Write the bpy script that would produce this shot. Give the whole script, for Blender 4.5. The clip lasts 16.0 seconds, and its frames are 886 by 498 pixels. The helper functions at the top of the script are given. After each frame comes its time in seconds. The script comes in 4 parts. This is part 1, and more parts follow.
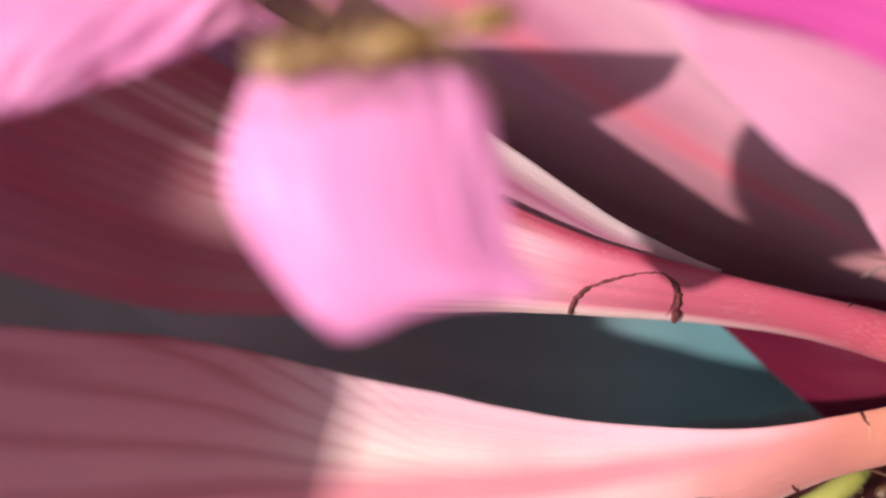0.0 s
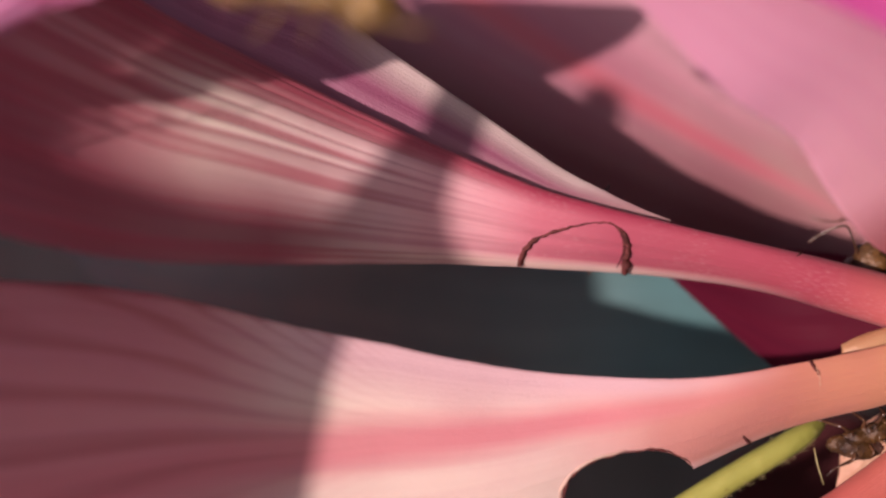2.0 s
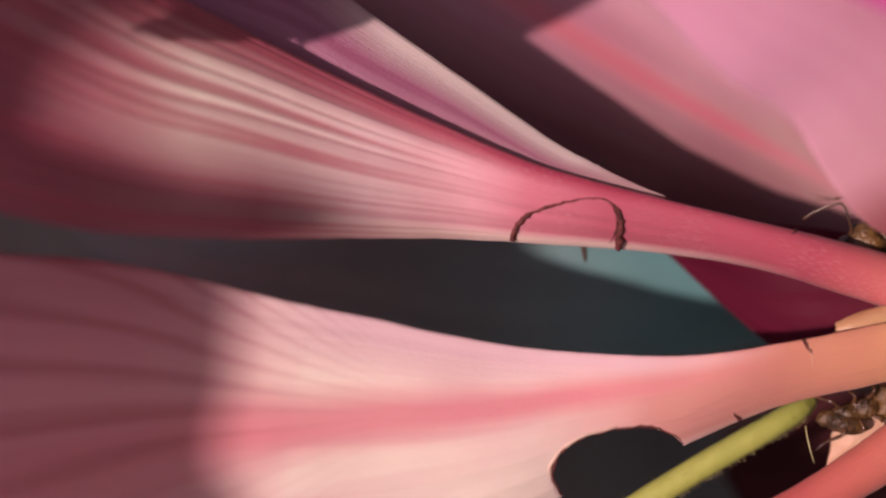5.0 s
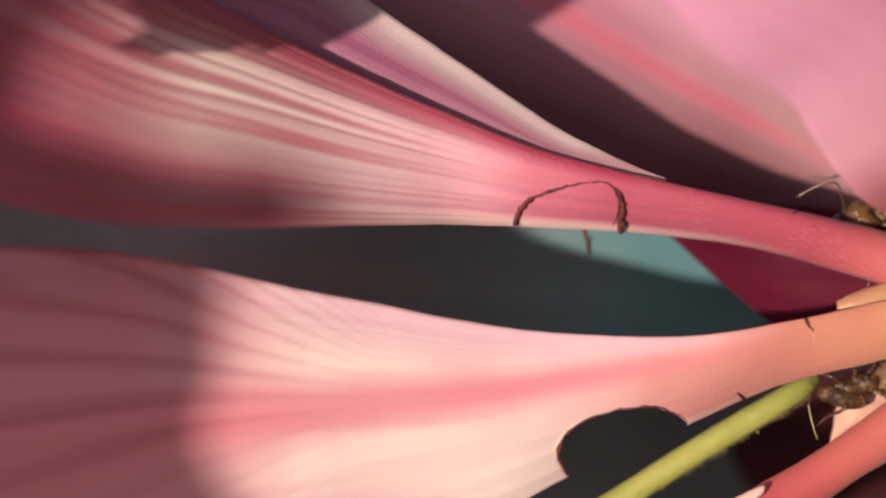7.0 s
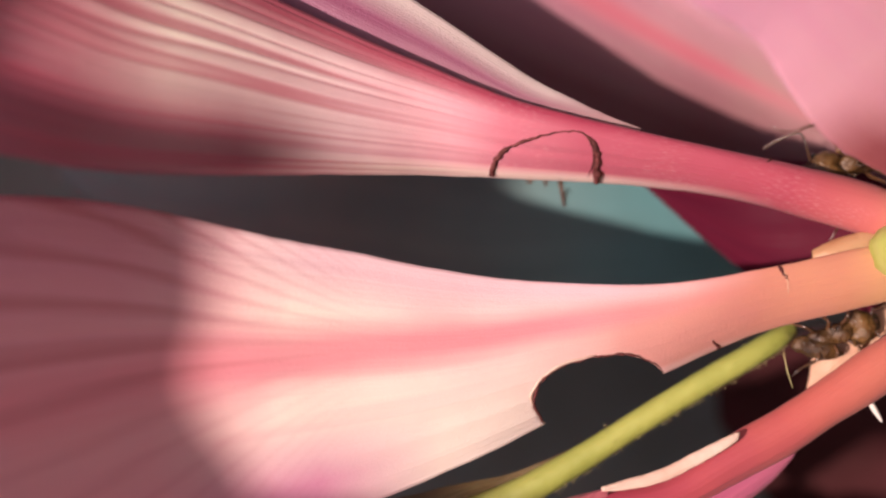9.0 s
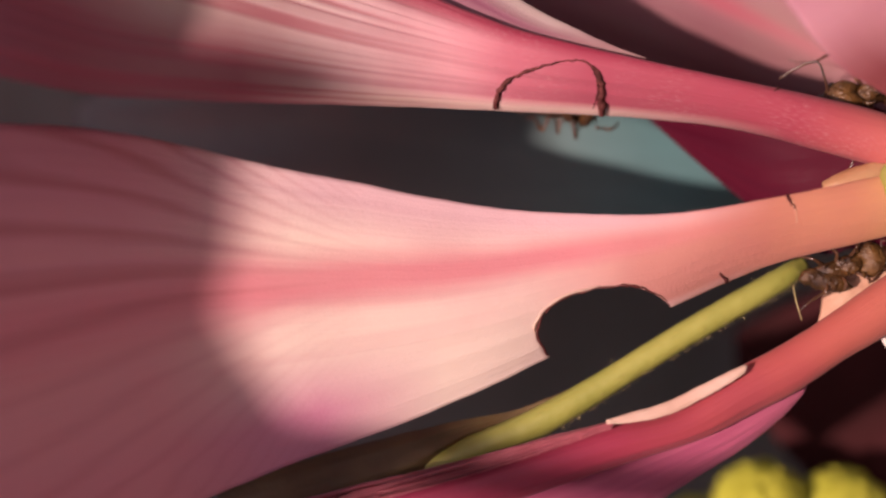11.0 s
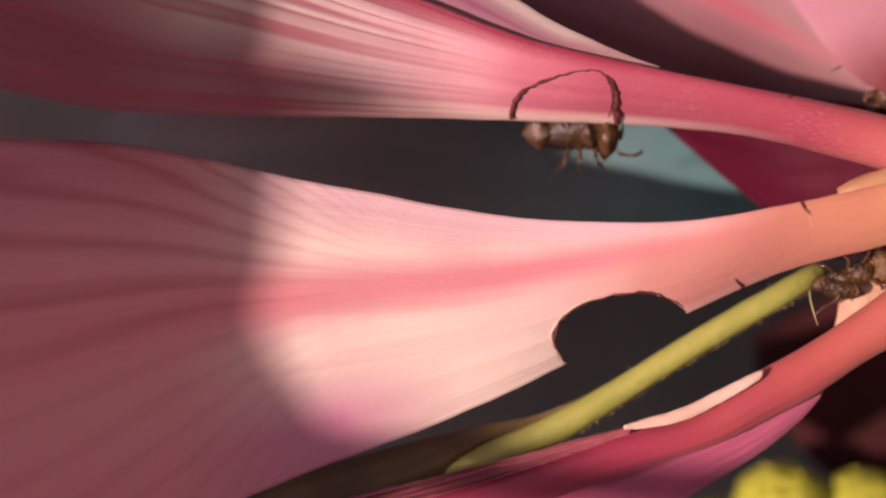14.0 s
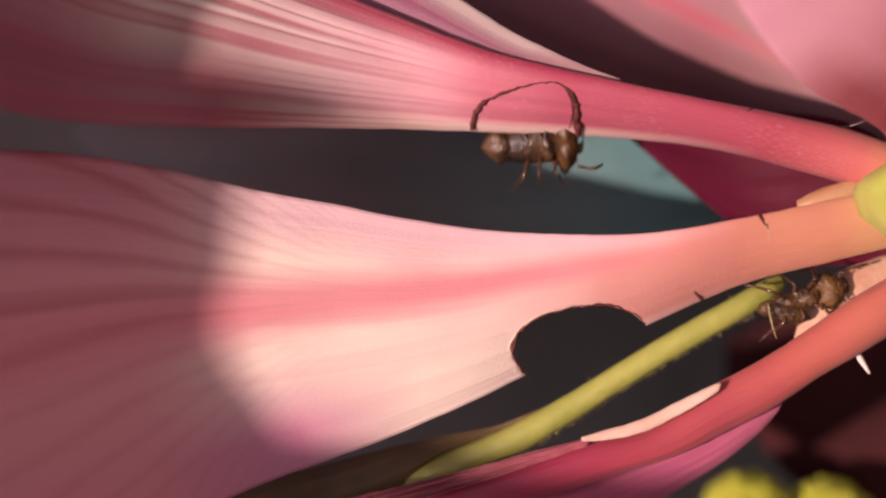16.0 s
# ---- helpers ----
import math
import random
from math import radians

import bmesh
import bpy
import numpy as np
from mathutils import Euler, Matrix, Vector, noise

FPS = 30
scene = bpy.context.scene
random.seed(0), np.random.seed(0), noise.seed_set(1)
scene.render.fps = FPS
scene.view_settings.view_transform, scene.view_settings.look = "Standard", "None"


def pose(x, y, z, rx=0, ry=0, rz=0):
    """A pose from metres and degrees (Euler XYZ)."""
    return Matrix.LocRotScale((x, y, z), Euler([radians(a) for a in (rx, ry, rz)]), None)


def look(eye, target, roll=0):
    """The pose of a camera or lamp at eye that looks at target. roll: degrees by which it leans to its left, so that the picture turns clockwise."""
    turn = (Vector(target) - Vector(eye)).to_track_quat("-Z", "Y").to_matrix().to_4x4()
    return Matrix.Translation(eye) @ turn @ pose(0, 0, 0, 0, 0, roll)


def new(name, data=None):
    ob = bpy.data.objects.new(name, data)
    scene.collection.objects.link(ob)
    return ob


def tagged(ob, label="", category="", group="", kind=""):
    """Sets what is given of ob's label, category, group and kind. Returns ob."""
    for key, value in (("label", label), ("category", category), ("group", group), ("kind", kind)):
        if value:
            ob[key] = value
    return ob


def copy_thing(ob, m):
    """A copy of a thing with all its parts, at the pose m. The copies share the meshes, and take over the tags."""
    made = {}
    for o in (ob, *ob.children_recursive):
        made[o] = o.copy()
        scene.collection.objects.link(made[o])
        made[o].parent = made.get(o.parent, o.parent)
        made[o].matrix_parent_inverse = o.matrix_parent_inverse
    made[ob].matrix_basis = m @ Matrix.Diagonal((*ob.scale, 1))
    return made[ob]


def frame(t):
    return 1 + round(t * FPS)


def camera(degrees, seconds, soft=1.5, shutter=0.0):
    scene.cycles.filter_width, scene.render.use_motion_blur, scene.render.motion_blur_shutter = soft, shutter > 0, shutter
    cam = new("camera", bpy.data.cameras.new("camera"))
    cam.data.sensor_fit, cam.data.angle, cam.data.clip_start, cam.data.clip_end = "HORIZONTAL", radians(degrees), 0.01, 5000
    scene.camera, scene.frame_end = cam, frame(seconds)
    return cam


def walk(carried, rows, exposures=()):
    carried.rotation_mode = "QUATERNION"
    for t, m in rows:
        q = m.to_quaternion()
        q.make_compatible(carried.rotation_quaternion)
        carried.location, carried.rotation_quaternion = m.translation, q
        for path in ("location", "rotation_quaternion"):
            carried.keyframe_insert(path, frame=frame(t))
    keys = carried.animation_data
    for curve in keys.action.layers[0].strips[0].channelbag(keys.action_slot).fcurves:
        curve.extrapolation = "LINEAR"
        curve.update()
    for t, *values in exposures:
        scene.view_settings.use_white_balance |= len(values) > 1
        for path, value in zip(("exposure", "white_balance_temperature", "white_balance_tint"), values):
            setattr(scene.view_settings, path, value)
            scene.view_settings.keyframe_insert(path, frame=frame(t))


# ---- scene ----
# A mallow flower in a garden, stripped by leafcutter ants. The flower opens upwards; the phone is held on its side.
from mathutils.bvhtree import BVHTree

MM = 0.001

# ---- camera ----
cam = camera(45, 16.0, soft=2.4)
cam.data.dof.use_dof = True
cam.data.dof.focus_distance = 0.0545
cam.data.dof.aperture_fstop = 13.0
walk(cam, [
    (0.0, pose(0.00792, -0.05362, 0.00675, 26.36, 86.42, -66.30)),
    (0.5, pose(0.00720, -0.05364, 0.00459, 24.36, 86.30, -68.30)),
    (1.0, pose(0.00658, -0.05361, 0.00295, 22.66, 86.09, -70.05)),
    (1.5, pose(0.00614, -0.05356, 0.00293, 19.99, 86.08, -72.97)),
    (2.0, pose(0.00532, -0.05324, 0.00449, 17.74, 86.11, -75.18)),
    (2.5, pose(0.00679, -0.05345, 0.00101, 16.93, 85.95, -75.74)),
    (3.0, pose(0.00586, -0.05305, 0.00446, 20.54, 86.06, -71.68)),
    (3.5, pose(0.00694, -0.05332, 0.00219, 22.39, 85.80, -68.89)),
    (3.7, pose(0.00712, -0.05332, 0.00371, 25.16, 85.72, -65.82)),
    (5.8, pose(0.00587, -0.05275, 0.00346, 19.95, 86.68, -70.28)),
    (6.0, pose(0.00624, -0.05295, 0.00215, 17.64, 86.68, -72.45)),
    (6.5, pose(0.00606, -0.05327, 0.00325, 12.69, 86.91, -77.28)),
    (7.0, pose(0.00616, -0.05359, 0.00353, 10.92, 87.01, -79.00)),
    (7.5, pose(0.00545, -0.05368, 0.00187, 8.26, 87.11, -81.56)),
    (8.0, pose(0.00478, -0.05375, 0.00311, 8.76, 87.20, -80.94)),
    (8.5, pose(0.00591, -0.05441, 0.00085, 8.42, 87.17, -81.22)),
    (9.0, pose(0.00398, -0.05414, 0.00170, 7.64, 87.69, -81.91)),
    (9.2, pose(0.00339, -0.05401, 0.00200, 7.25, 87.91, -82.32)),
    (11.3, pose(0.00021, -0.05395, -0.00043, 141.83, 89.71, 52.12)),
    (11.5, pose(0.00016, -0.05411, 0.00054, 155.23, 89.61, 65.49)),
    (12.0, pose(0.00027, -0.05438, 0.00117, 169.95, 89.65, 80.12)),
    (12.5, pose(0.00000, -0.05432, 0.00000, -160.47, 90.00, 109.53)),
    (13.0, pose(0.00057, -0.05462, -0.00178, -158.10, 89.40, 112.04)),
    (13.5, pose(0.00059, -0.05467, -0.00012, -169.04, 88.96, 101.25)),
    (14.0, pose(0.00089, -0.05478, -0.00068, -167.25, 88.66, 103.12)),
    (14.5, pose(0.00130, -0.05488, -0.00055, -173.62, 88.59, 96.87)),
    (15.0, pose(-0.00006, -0.05437, -0.00159, -175.72, 88.56, 94.92)),
    (15.5, pose(0.00083, -0.05461, -0.00339, -177.93, 88.71, 92.75)),
    (16.0, pose(0.00172, -0.05474, -0.00265, -178.12, 88.81, 92.52))], exposures=[(0.0, 1.00, 6600, 32), (0.5, 1.06, 6600, 31), (1.0, 0.77, 6800, 34), (1.5, 0.60, 7100, 43), (2.0, 0.49, 7300, 42), (2.5, 0.43, 7300, 44), (3.0, 0.37, 7300, 50), (3.5, 0.40, 7300, 44), (6.0, 0.46, 7300, 39), (7.0, 0.71, 7300, 28), (7.6, 0.64, 7300, 29), (8.0, 0.52, 7300, 30), (8.5, 0.75, 7300, 31), (9.0, 0.85, 7300, 31), (11.5, 0.47, 8000, 50), (12.5, 0.46, 7900, 51), (14.0, 0.60, 7900, 47), (14.6, 0.60, 7900, 47), (15.2, 0.46, 8000, 52), (15.6, 0.46, 8000, 52), (16.0, 0.66, 7800, 44)])

# ---- light ----
world = bpy.data.worlds.new("garden_sky")
scene.world = world
world.use_nodes = True
wn = world.node_tree
sky = wn.nodes.new("ShaderNodeTexSky")
sky.sky_type = "NISHITA"
sky.sun_disc = False
sky.sun_elevation = radians(45)
sky.sun_rotation = radians(173)
wn.links.new(sky.outputs[0], wn.nodes["Background"].inputs[0])
wn.nodes["Background"].inputs[1].default_value = 0.069

sun_data = bpy.data.lights.new("sun", "SUN")
sun_data.energy = 4.0
sun_data.angle = radians(1.3)
sun_data.color = (1.0, 0.97, 0.92)
sun = new("sun", sun_data)
sun.matrix_world = look((-0.013, -0.1, 0.1), (0, 0, 0))


# ---- materials ----
def material(name):
    m = bpy.data.materials.new(name)
    m.use_nodes = True
    return m, m.node_tree, m.node_tree.nodes["Principled BSDF"]


def node(tree, kind, **values):
    n = tree.nodes.new(kind)
    for key, value in values.items():
        n.inputs[key].default_value = value
    return n


def ramp(tree, source, stops):
    n = tree.nodes.new("ShaderNodeValToRGB")
    while len(n.color_ramp.elements) < len(stops):
        n.color_ramp.elements.new(0.5)
    for e, (at, colour) in zip(n.color_ramp.elements, stops):
        e.position = at
        e.color = (*colour, 1) if len(colour) == 3 else colour
    tree.links.new(source, n.inputs[0])
    return n


def mix(tree, fac, a, b, blend="MIX"):
    n = tree.nodes.new("ShaderNodeMix")
    n.data_type, n.blend_type = "RGBA", blend
    for socket, value in ((n.inputs[0], fac), (n.inputs[6], a), (n.inputs[7], b)):
        if hasattr(value, "links"):
            tree.links.new(value, socket)
        elif isinstance(value, tuple):
            socket.default_value = (*value, 1)
        else:
            socket.default_value = value
    return n.outputs[2]


def maths(tree, op, a, b=0.0):
    n = tree.nodes.new("ShaderNodeMath")
    n.operation = op
    for socket, value in ((n.inputs[0], a), (n.inputs[1], b)):
        if hasattr(value, "links"):
            tree.links.new(value, socket)
        else:
            socket.default_value = value
    return n.outputs[0]


def bump(tree, shader, height, distance, strength=1.0):
    b = tree.nodes.new("ShaderNodeBump")
    b.inputs["Distance"].default_value = distance
    b.inputs["Strength"].default_value = strength
    tree.links.new(height, b.inputs["Height"])
    tree.links.new(b.outputs[0], shader.inputs["Normal"])
    return b


def petal_material(name, along, vein, veins=9.0, vein_amount=0.6, rib=None, edges=(), through_light=0.4, seed=0.0, vein_from=0.15, vein_ramp=(0.47, 0.64), glints=0.0, blush_and_shade=(), fan=None, lines=None, gloss=0.4):
    """Petal tissue: colours along the length (UV u), fine and coarse veins fanning across it (UV v), a midrib, paler
    margins, sparkling cells.
    Tints from one side, some pigment, some painted shade: side, width, colour and the u from which each spreads
    (negative: up to which)."""
    m, t, p = material(name)
    uv = t.nodes.new("ShaderNodeUVMap")
    sep = t.nodes.new("ShaderNodeSeparateXYZ")
    t.links.new(uv.outputs[0], sep.inputs[0])
    u, v = sep.outputs[0], sep.outputs[1]
    base = ramp(t, u, along).outputs[0]
    # blotches
    tc = t.nodes.new("ShaderNodeTexCoord")
    blot = node(t, "ShaderNodeTexNoise", Scale=220.0, Detail=3.0)
    t.links.new(tc.outputs["Object"], blot.inputs["Vector"])
    base = mix(t, maths(t, "MULTIPLY", ramp(t, blot.outputs[0], [(0.42, (0, 0, 0)), (0.7, (1, 1, 1))]).outputs[0], 0.22), base, vein)
    # veins: streaks stretched along the petal
    comb = t.nodes.new("ShaderNodeCombineXYZ")
    t.links.new(maths(t, "MULTIPLY", u, 1.1), comb.inputs[0])
    t.links.new(maths(t, "MULTIPLY", v, veins), comb.inputs[1])
    comb.inputs[2].default_value = seed
    coarse = node(t, "ShaderNodeTexNoise", Scale=1.0, Detail=1.0, Roughness=0.4)
    t.links.new(comb.outputs[0], coarse.inputs["Vector"])
    comb2 = t.nodes.new("ShaderNodeCombineXYZ")
    t.links.new(maths(t, "MULTIPLY", u, 4.0), comb2.inputs[0])
    t.links.new(maths(t, "MULTIPLY", v, veins * 6.0), comb2.inputs[1])
    comb2.inputs[2].default_value = seed + 3.7
    fine = node(t, "ShaderNodeTexNoise", Scale=1.0, Detail=3.0)
    t.links.new(comb2.outputs[0], fine.inputs["Vector"])
    grow = ramp(t, u, [(vein_from, (0, 0, 0)), (vein_from + 0.3, (1, 1, 1))]).outputs[0]
    cmask = ramp(t, coarse.outputs[0], [(vein_ramp[0], (0, 0, 0)), (vein_ramp[1], (1, 1, 1))]).outputs[0]
    fmask = ramp(t, fine.outputs[0], [(0.5, (0, 0, 0)), (0.75, (1, 1, 1))]).outputs[0]
    col = mix(t, maths(t, "MULTIPLY", maths(t, "MULTIPLY", cmask, grow), vein_amount), base, vein)
    col = mix(t, maths(t, "MULTIPLY", fmask, vein_amount * 0.16), col, vein)
    for side, width, colour, until in edges:
        rim = ramp(t, v if side == 0 else maths(t, "SUBTRACT", 1.0, v), [(width * 0.3, (0.9, 0.9, 0.9)), (width, (0, 0, 0))]).outputs[0]
        rim = maths(t, "MULTIPLY", rim, ramp(t, u, [(0.14, (0, 0, 0)), (0.3, (1, 1, 1))]).outputs[0])
        col = mix(t, maths(t, "MULTIPLY", rim, ramp(t, u, [(until - 0.15, (1, 1, 1)), (until, (0, 0, 0))]).outputs[0]), col, colour)
    for side, width, colour, start in blush_and_shade:
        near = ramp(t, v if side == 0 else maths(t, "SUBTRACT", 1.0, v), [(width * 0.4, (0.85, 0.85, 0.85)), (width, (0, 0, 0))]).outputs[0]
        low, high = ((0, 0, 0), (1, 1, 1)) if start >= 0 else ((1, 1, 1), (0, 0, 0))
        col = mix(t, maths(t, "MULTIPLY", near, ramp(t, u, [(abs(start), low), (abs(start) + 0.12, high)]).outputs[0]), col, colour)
    if rib:
        at, lean, width, colour = rib
        off = maths(t, "ABSOLUTE", maths(t, "SUBTRACT", v, maths(t, "ADD", maths(t, "MULTIPLY", u, lean), at)))
        off = maths(t, "ADD", off, maths(t, "MULTIPLY", maths(t, "SUBTRACT", fine.outputs[0], 0.5), width * 0.5))
        off = ramp(t, off, [(width * 0.3, (0.85, 0.85, 0.85)), (width * 1.5, (0, 0, 0))]).outputs[0]
        col = mix(t, maths(t, "MULTIPLY", off, ramp(t, u, [(0.14, (0, 0, 0)), (0.36, (1, 1, 1))]).outputs[0]), col, colour)
    groove = None
    if lines:
        # single dark veins running the length of the petal
        count, start, colour = lines
        phase = maths(t, "ADD", maths(t, "MULTIPLY", v, count), maths(t, "MULTIPLY", coarse.outputs[0], 3.4))
        line = maths(t, "ABSOLUTE", maths(t, "SUBTRACT", maths(t, "FRACT", phase), 0.5))
        line = maths(t, "ADD", line, maths(t, "MULTIPLY", maths(t, "SUBTRACT", fine.outputs[0], 0.5), 0.12))
        line = ramp(t, line, [(0.03, (0.72, 0.72, 0.72)), (0.12, (0.42, 0.42, 0.42)), (0.34, (0, 0, 0))]).outputs[0]
        groove = maths(t, "MULTIPLY", line, ramp(t, u, [(start, (0, 0, 0)), (start + 0.2, (1, 1, 1))]).outputs[0])
        col = mix(t, groove, col, colour)
    if fan:
        # single veins that branch off the midrib and spread towards the tip
        start, count, colour = fan
        at, lean, width, _ = rib
        away = maths(t, "SUBTRACT", v, maths(t, "ADD", maths(t, "MULTIPLY", u, lean), at))
        spread = maths(t, "DIVIDE", away, maths(t, "MAXIMUM", maths(t, "SUBTRACT", u, start), 0.07))
        phase = maths(t, "ADD", maths(t, "MULTIPLY", spread, count), maths(t, "MULTIPLY", coarse.outputs[0], 0.7))
        line = maths(t, "ABSOLUTE", maths(t, "SUBTRACT", maths(t, "FRACT", phase), 0.5))
        line = ramp(t, line, [(0.04, (1, 1, 1)), (0.26, (0, 0, 0))]).outputs[0]
        line = maths(t, "MULTIPLY", line, ramp(t, maths(t, "ADD", away, 0.5), [(0.49, (1, 1, 1)), (0.54, (0.3, 0.3, 0.3))]).outputs[0])
        line = maths(t, "MULTIPLY", line, ramp(t, u, [(start + 0.08, (0, 0, 0)), (start + 0.32, (0.5, 0.5, 0.5))]).outputs[0])
        col = mix(t, line, col, colour)
    # glints painted into the colour as pale specks along the claw
    if glints:
        comb3 = t.nodes.new("ShaderNodeCombineXYZ")
        t.links.new(maths(t, "MULTIPLY", u, 150.0), comb3.inputs[0])
        t.links.new(maths(t, "MULTIPLY", v, 46.0), comb3.inputs[1])
        spots = node(t, "ShaderNodeTexNoise", Scale=1.0, Detail=3.0)
        t.links.new(comb3.outputs[0], spots.inputs["Vector"])
        where = node(t, "ShaderNodeTexNoise", Scale=300.0, Detail=2.0)
        t.links.new(tc.outputs["Object"], where.inputs["Vector"])
        mask = maths(t, "MULTIPLY", ramp(t, spots.outputs[0], [(0.52, (0, 0, 0)), (0.72, (1, 1, 1))]).outputs[0], ramp(t, where.outputs[0], [(0.38, (0, 0, 0)), (0.6, (1, 1, 1))]).outputs[0])
        mask = maths(t, "MULTIPLY", mask, ramp(t, u, [(0.32, (1, 1, 1)), (0.5, (0.45, 0.45, 0.45)), (0.75, (0, 0, 0))]).outputs[0])
        col = mix(t, maths(t, "MULTIPLY", mask, glints), col, (0.9, 0.62, 0.60))
    cells = node(t, "ShaderNodeTexVoronoi", Scale=9000.0)
    t.links.new(tc.outputs["Object"], cells.inputs["Vector"])
    lumps = node(t, "ShaderNodeTexNoise", Scale=1100.0, Detail=5.0)
    t.links.new(tc.outputs["Object"], lumps.inputs["Vector"])
    height = maths(t, "ADD", maths(t, "MULTIPLY", cells.outputs[0], 0.25), maths(t, "ADD", maths(t, "MULTIPLY", lumps.outputs[0], 0.35), maths(t, "MULTIPLY", fine.outputs[0], 0.6)))
    if groove:
        height = maths(t, "SUBTRACT", height, maths(t, "MULTIPLY", groove, 1.4))
    b = bump(t, p, height, 0.00015, 0.36)
    t.links.new(col, p.inputs["Base Color"])
    p.inputs["Roughness"].default_value = 0.4
    p.inputs["Specular IOR Level"].default_value = gloss
    p.inputs["Sheen Weight"].default_value = 0.08
    glow = t.nodes.new("ShaderNodeBsdfTranslucent")
    t.links.new(mix(t, 0.8, col, mix(t, 1.0, col, col, "MULTIPLY")), glow.inputs["Color"])
    t.links.new(b.outputs[0], glow.inputs["Normal"])
    both = t.nodes.new("ShaderNodeMixShader")
    both.inputs[0].default_value = through_light
    t.links.new(p.outputs[0], both.inputs[1])
    t.links.new(glow.outputs[0], both.inputs[2])
    t.links.new(both.outputs[0], t.nodes["Material Output"].inputs[0])
    return m


def plain_material(name, a, b, rough=0.5, scale=900.0, relief=0.0001, specular=0.5, through_light=0.0):
    m, t, p = material(name)
    tc = t.nodes.new("ShaderNodeTexCoord")
    big = node(t, "ShaderNodeTexNoise", Scale=scale, Detail=4.0)
    small = node(t, "ShaderNodeTexNoise", Scale=scale * 7, Detail=4.0)
    for n in (big, small):
        t.links.new(tc.outputs["Object"], n.inputs["Vector"])
    col = mix(t, ramp(t, big.outputs[0], [(0.35, (0, 0, 0)), (0.65, (1, 1, 1))]).outputs[0], a, b)
    col = mix(t, maths(t, "MULTIPLY", small.outputs[0], 0.5), col, a)
    t.links.new(col, p.inputs["Base Color"])
    p.inputs["Roughness"].default_value = rough
    p.inputs["Specular IOR Level"].default_value = specular
    bump(t, p, maths(t, "ADD", big.outputs[0], small.outputs[0]), relief, 0.7)
    if through_light:
        glow = t.nodes.new("ShaderNodeBsdfTranslucent")
        t.links.new(col, glow.inputs["Color"])
        both = t.nodes.new("ShaderNodeMixShader")
        both.inputs[0].default_value = through_light
        t.links.new(p.outputs[0], both.inputs[1])
        t.links.new(glow.outputs[0], both.inputs[2])
        t.links.new(both.outputs[0], t.nodes["Material Output"].inputs[0])
    return m


lower_tissue = petal_material("pale_petal_tissue", [(0.0, (0.80, 0.50, 0.19)), (0.06, (0.70, 0.31, 0.17)), (0.15, (0.70, 0.28, 0.20)), (0.28, (0.80, 0.38, 0.32)), (0.42, (0.88, 0.66, 0.59)), (0.62, (0.89, 0.75, 0.64)), (0.72, (0.82, 0.50, 0.48)), (0.82, (0.85, 0.40, 0.40)), (1.0, (0.82, 0.33, 0.35))],
                              (0.60, 0.16, 0.22), veins=13.0, vein_amount=0.45, vein_ramp=(0.52, 0.62), rib=(0.175, 0.345, 0.095, (0.80, 0.27, 0.30)), fan=(0.46, 3.1, (0.54, 0.11, 0.13)),
                              edges=[(1, 0.12, (0.86, 0.62, 0.60), 0.6), (0, 0.24, (0.84, 0.58, 0.60), 0.75)], vein_from=0.36, blush_and_shade=[(1, 0.62, (0.87, 0.75, 0.64), 0.3), (0, 0.4, (0.72, 0.26, 0.31), 0.66), (1, 0.38, (0.66, 0.20, 0.35), 0.48), (1, 1.0, (0.80, 0.32, 0.35), 0.64)])
# rose pigment, darkened at the tip and lower side to paint in shade
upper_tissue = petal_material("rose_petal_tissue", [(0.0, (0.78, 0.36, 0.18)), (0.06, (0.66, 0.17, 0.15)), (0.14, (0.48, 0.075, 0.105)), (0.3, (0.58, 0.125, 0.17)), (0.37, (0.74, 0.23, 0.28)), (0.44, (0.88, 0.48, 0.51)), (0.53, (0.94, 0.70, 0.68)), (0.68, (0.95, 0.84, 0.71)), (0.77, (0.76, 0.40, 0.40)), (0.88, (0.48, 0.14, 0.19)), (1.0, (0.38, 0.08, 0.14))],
                              (0.56, 0.11, 0.17), veins=11.0, vein_amount=0.24, vein_ramp=(0.46, 0.64), lines=(4.0, 0.38, (0.50, 0.09, 0.13)), edges=[(1, 0.16, (0.86, 0.68, 0.58), 0.66), (0, 0.26, (0.42, 0.04, 0.08), 1.2)], seed=5.0, vein_from=0.26, glints=0.26, blush_and_shade=[(1, 0.62, (0.36, 0.06, 0.10), 0.5)])
sliver_tissue = petal_material("lilac_petal_tissue", [(0.0, (0.56, 0.34, 0.32)), (0.4, (0.42, 0.19, 0.23)), (0.6, (0.36, 0.13, 0.19)), (1.0, (0.36, 0.11, 0.20))], (0.26, 0.05, 0.11), vein_amount=0.6, edges=[(0, 0.34, (0.64, 0.52, 0.47), 0.75)], seed=9.0)
# the dark band on its second side is painted shade of the upper petal
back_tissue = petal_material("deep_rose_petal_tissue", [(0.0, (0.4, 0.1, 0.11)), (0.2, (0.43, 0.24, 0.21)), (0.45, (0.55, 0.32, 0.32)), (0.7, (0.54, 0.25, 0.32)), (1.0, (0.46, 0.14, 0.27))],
                             (0.5, 0.12, 0.2), vein_amount=0.4, rib=(0.47, 0.0, 0.045, (0.60, 0.15, 0.19)), seed=13.0, blush_and_shade=[(1, 0.56, (0.10, 0.009, 0.017), 0.0), (0, 0.4, (0.74, 0.40, 0.46), 0.25)])
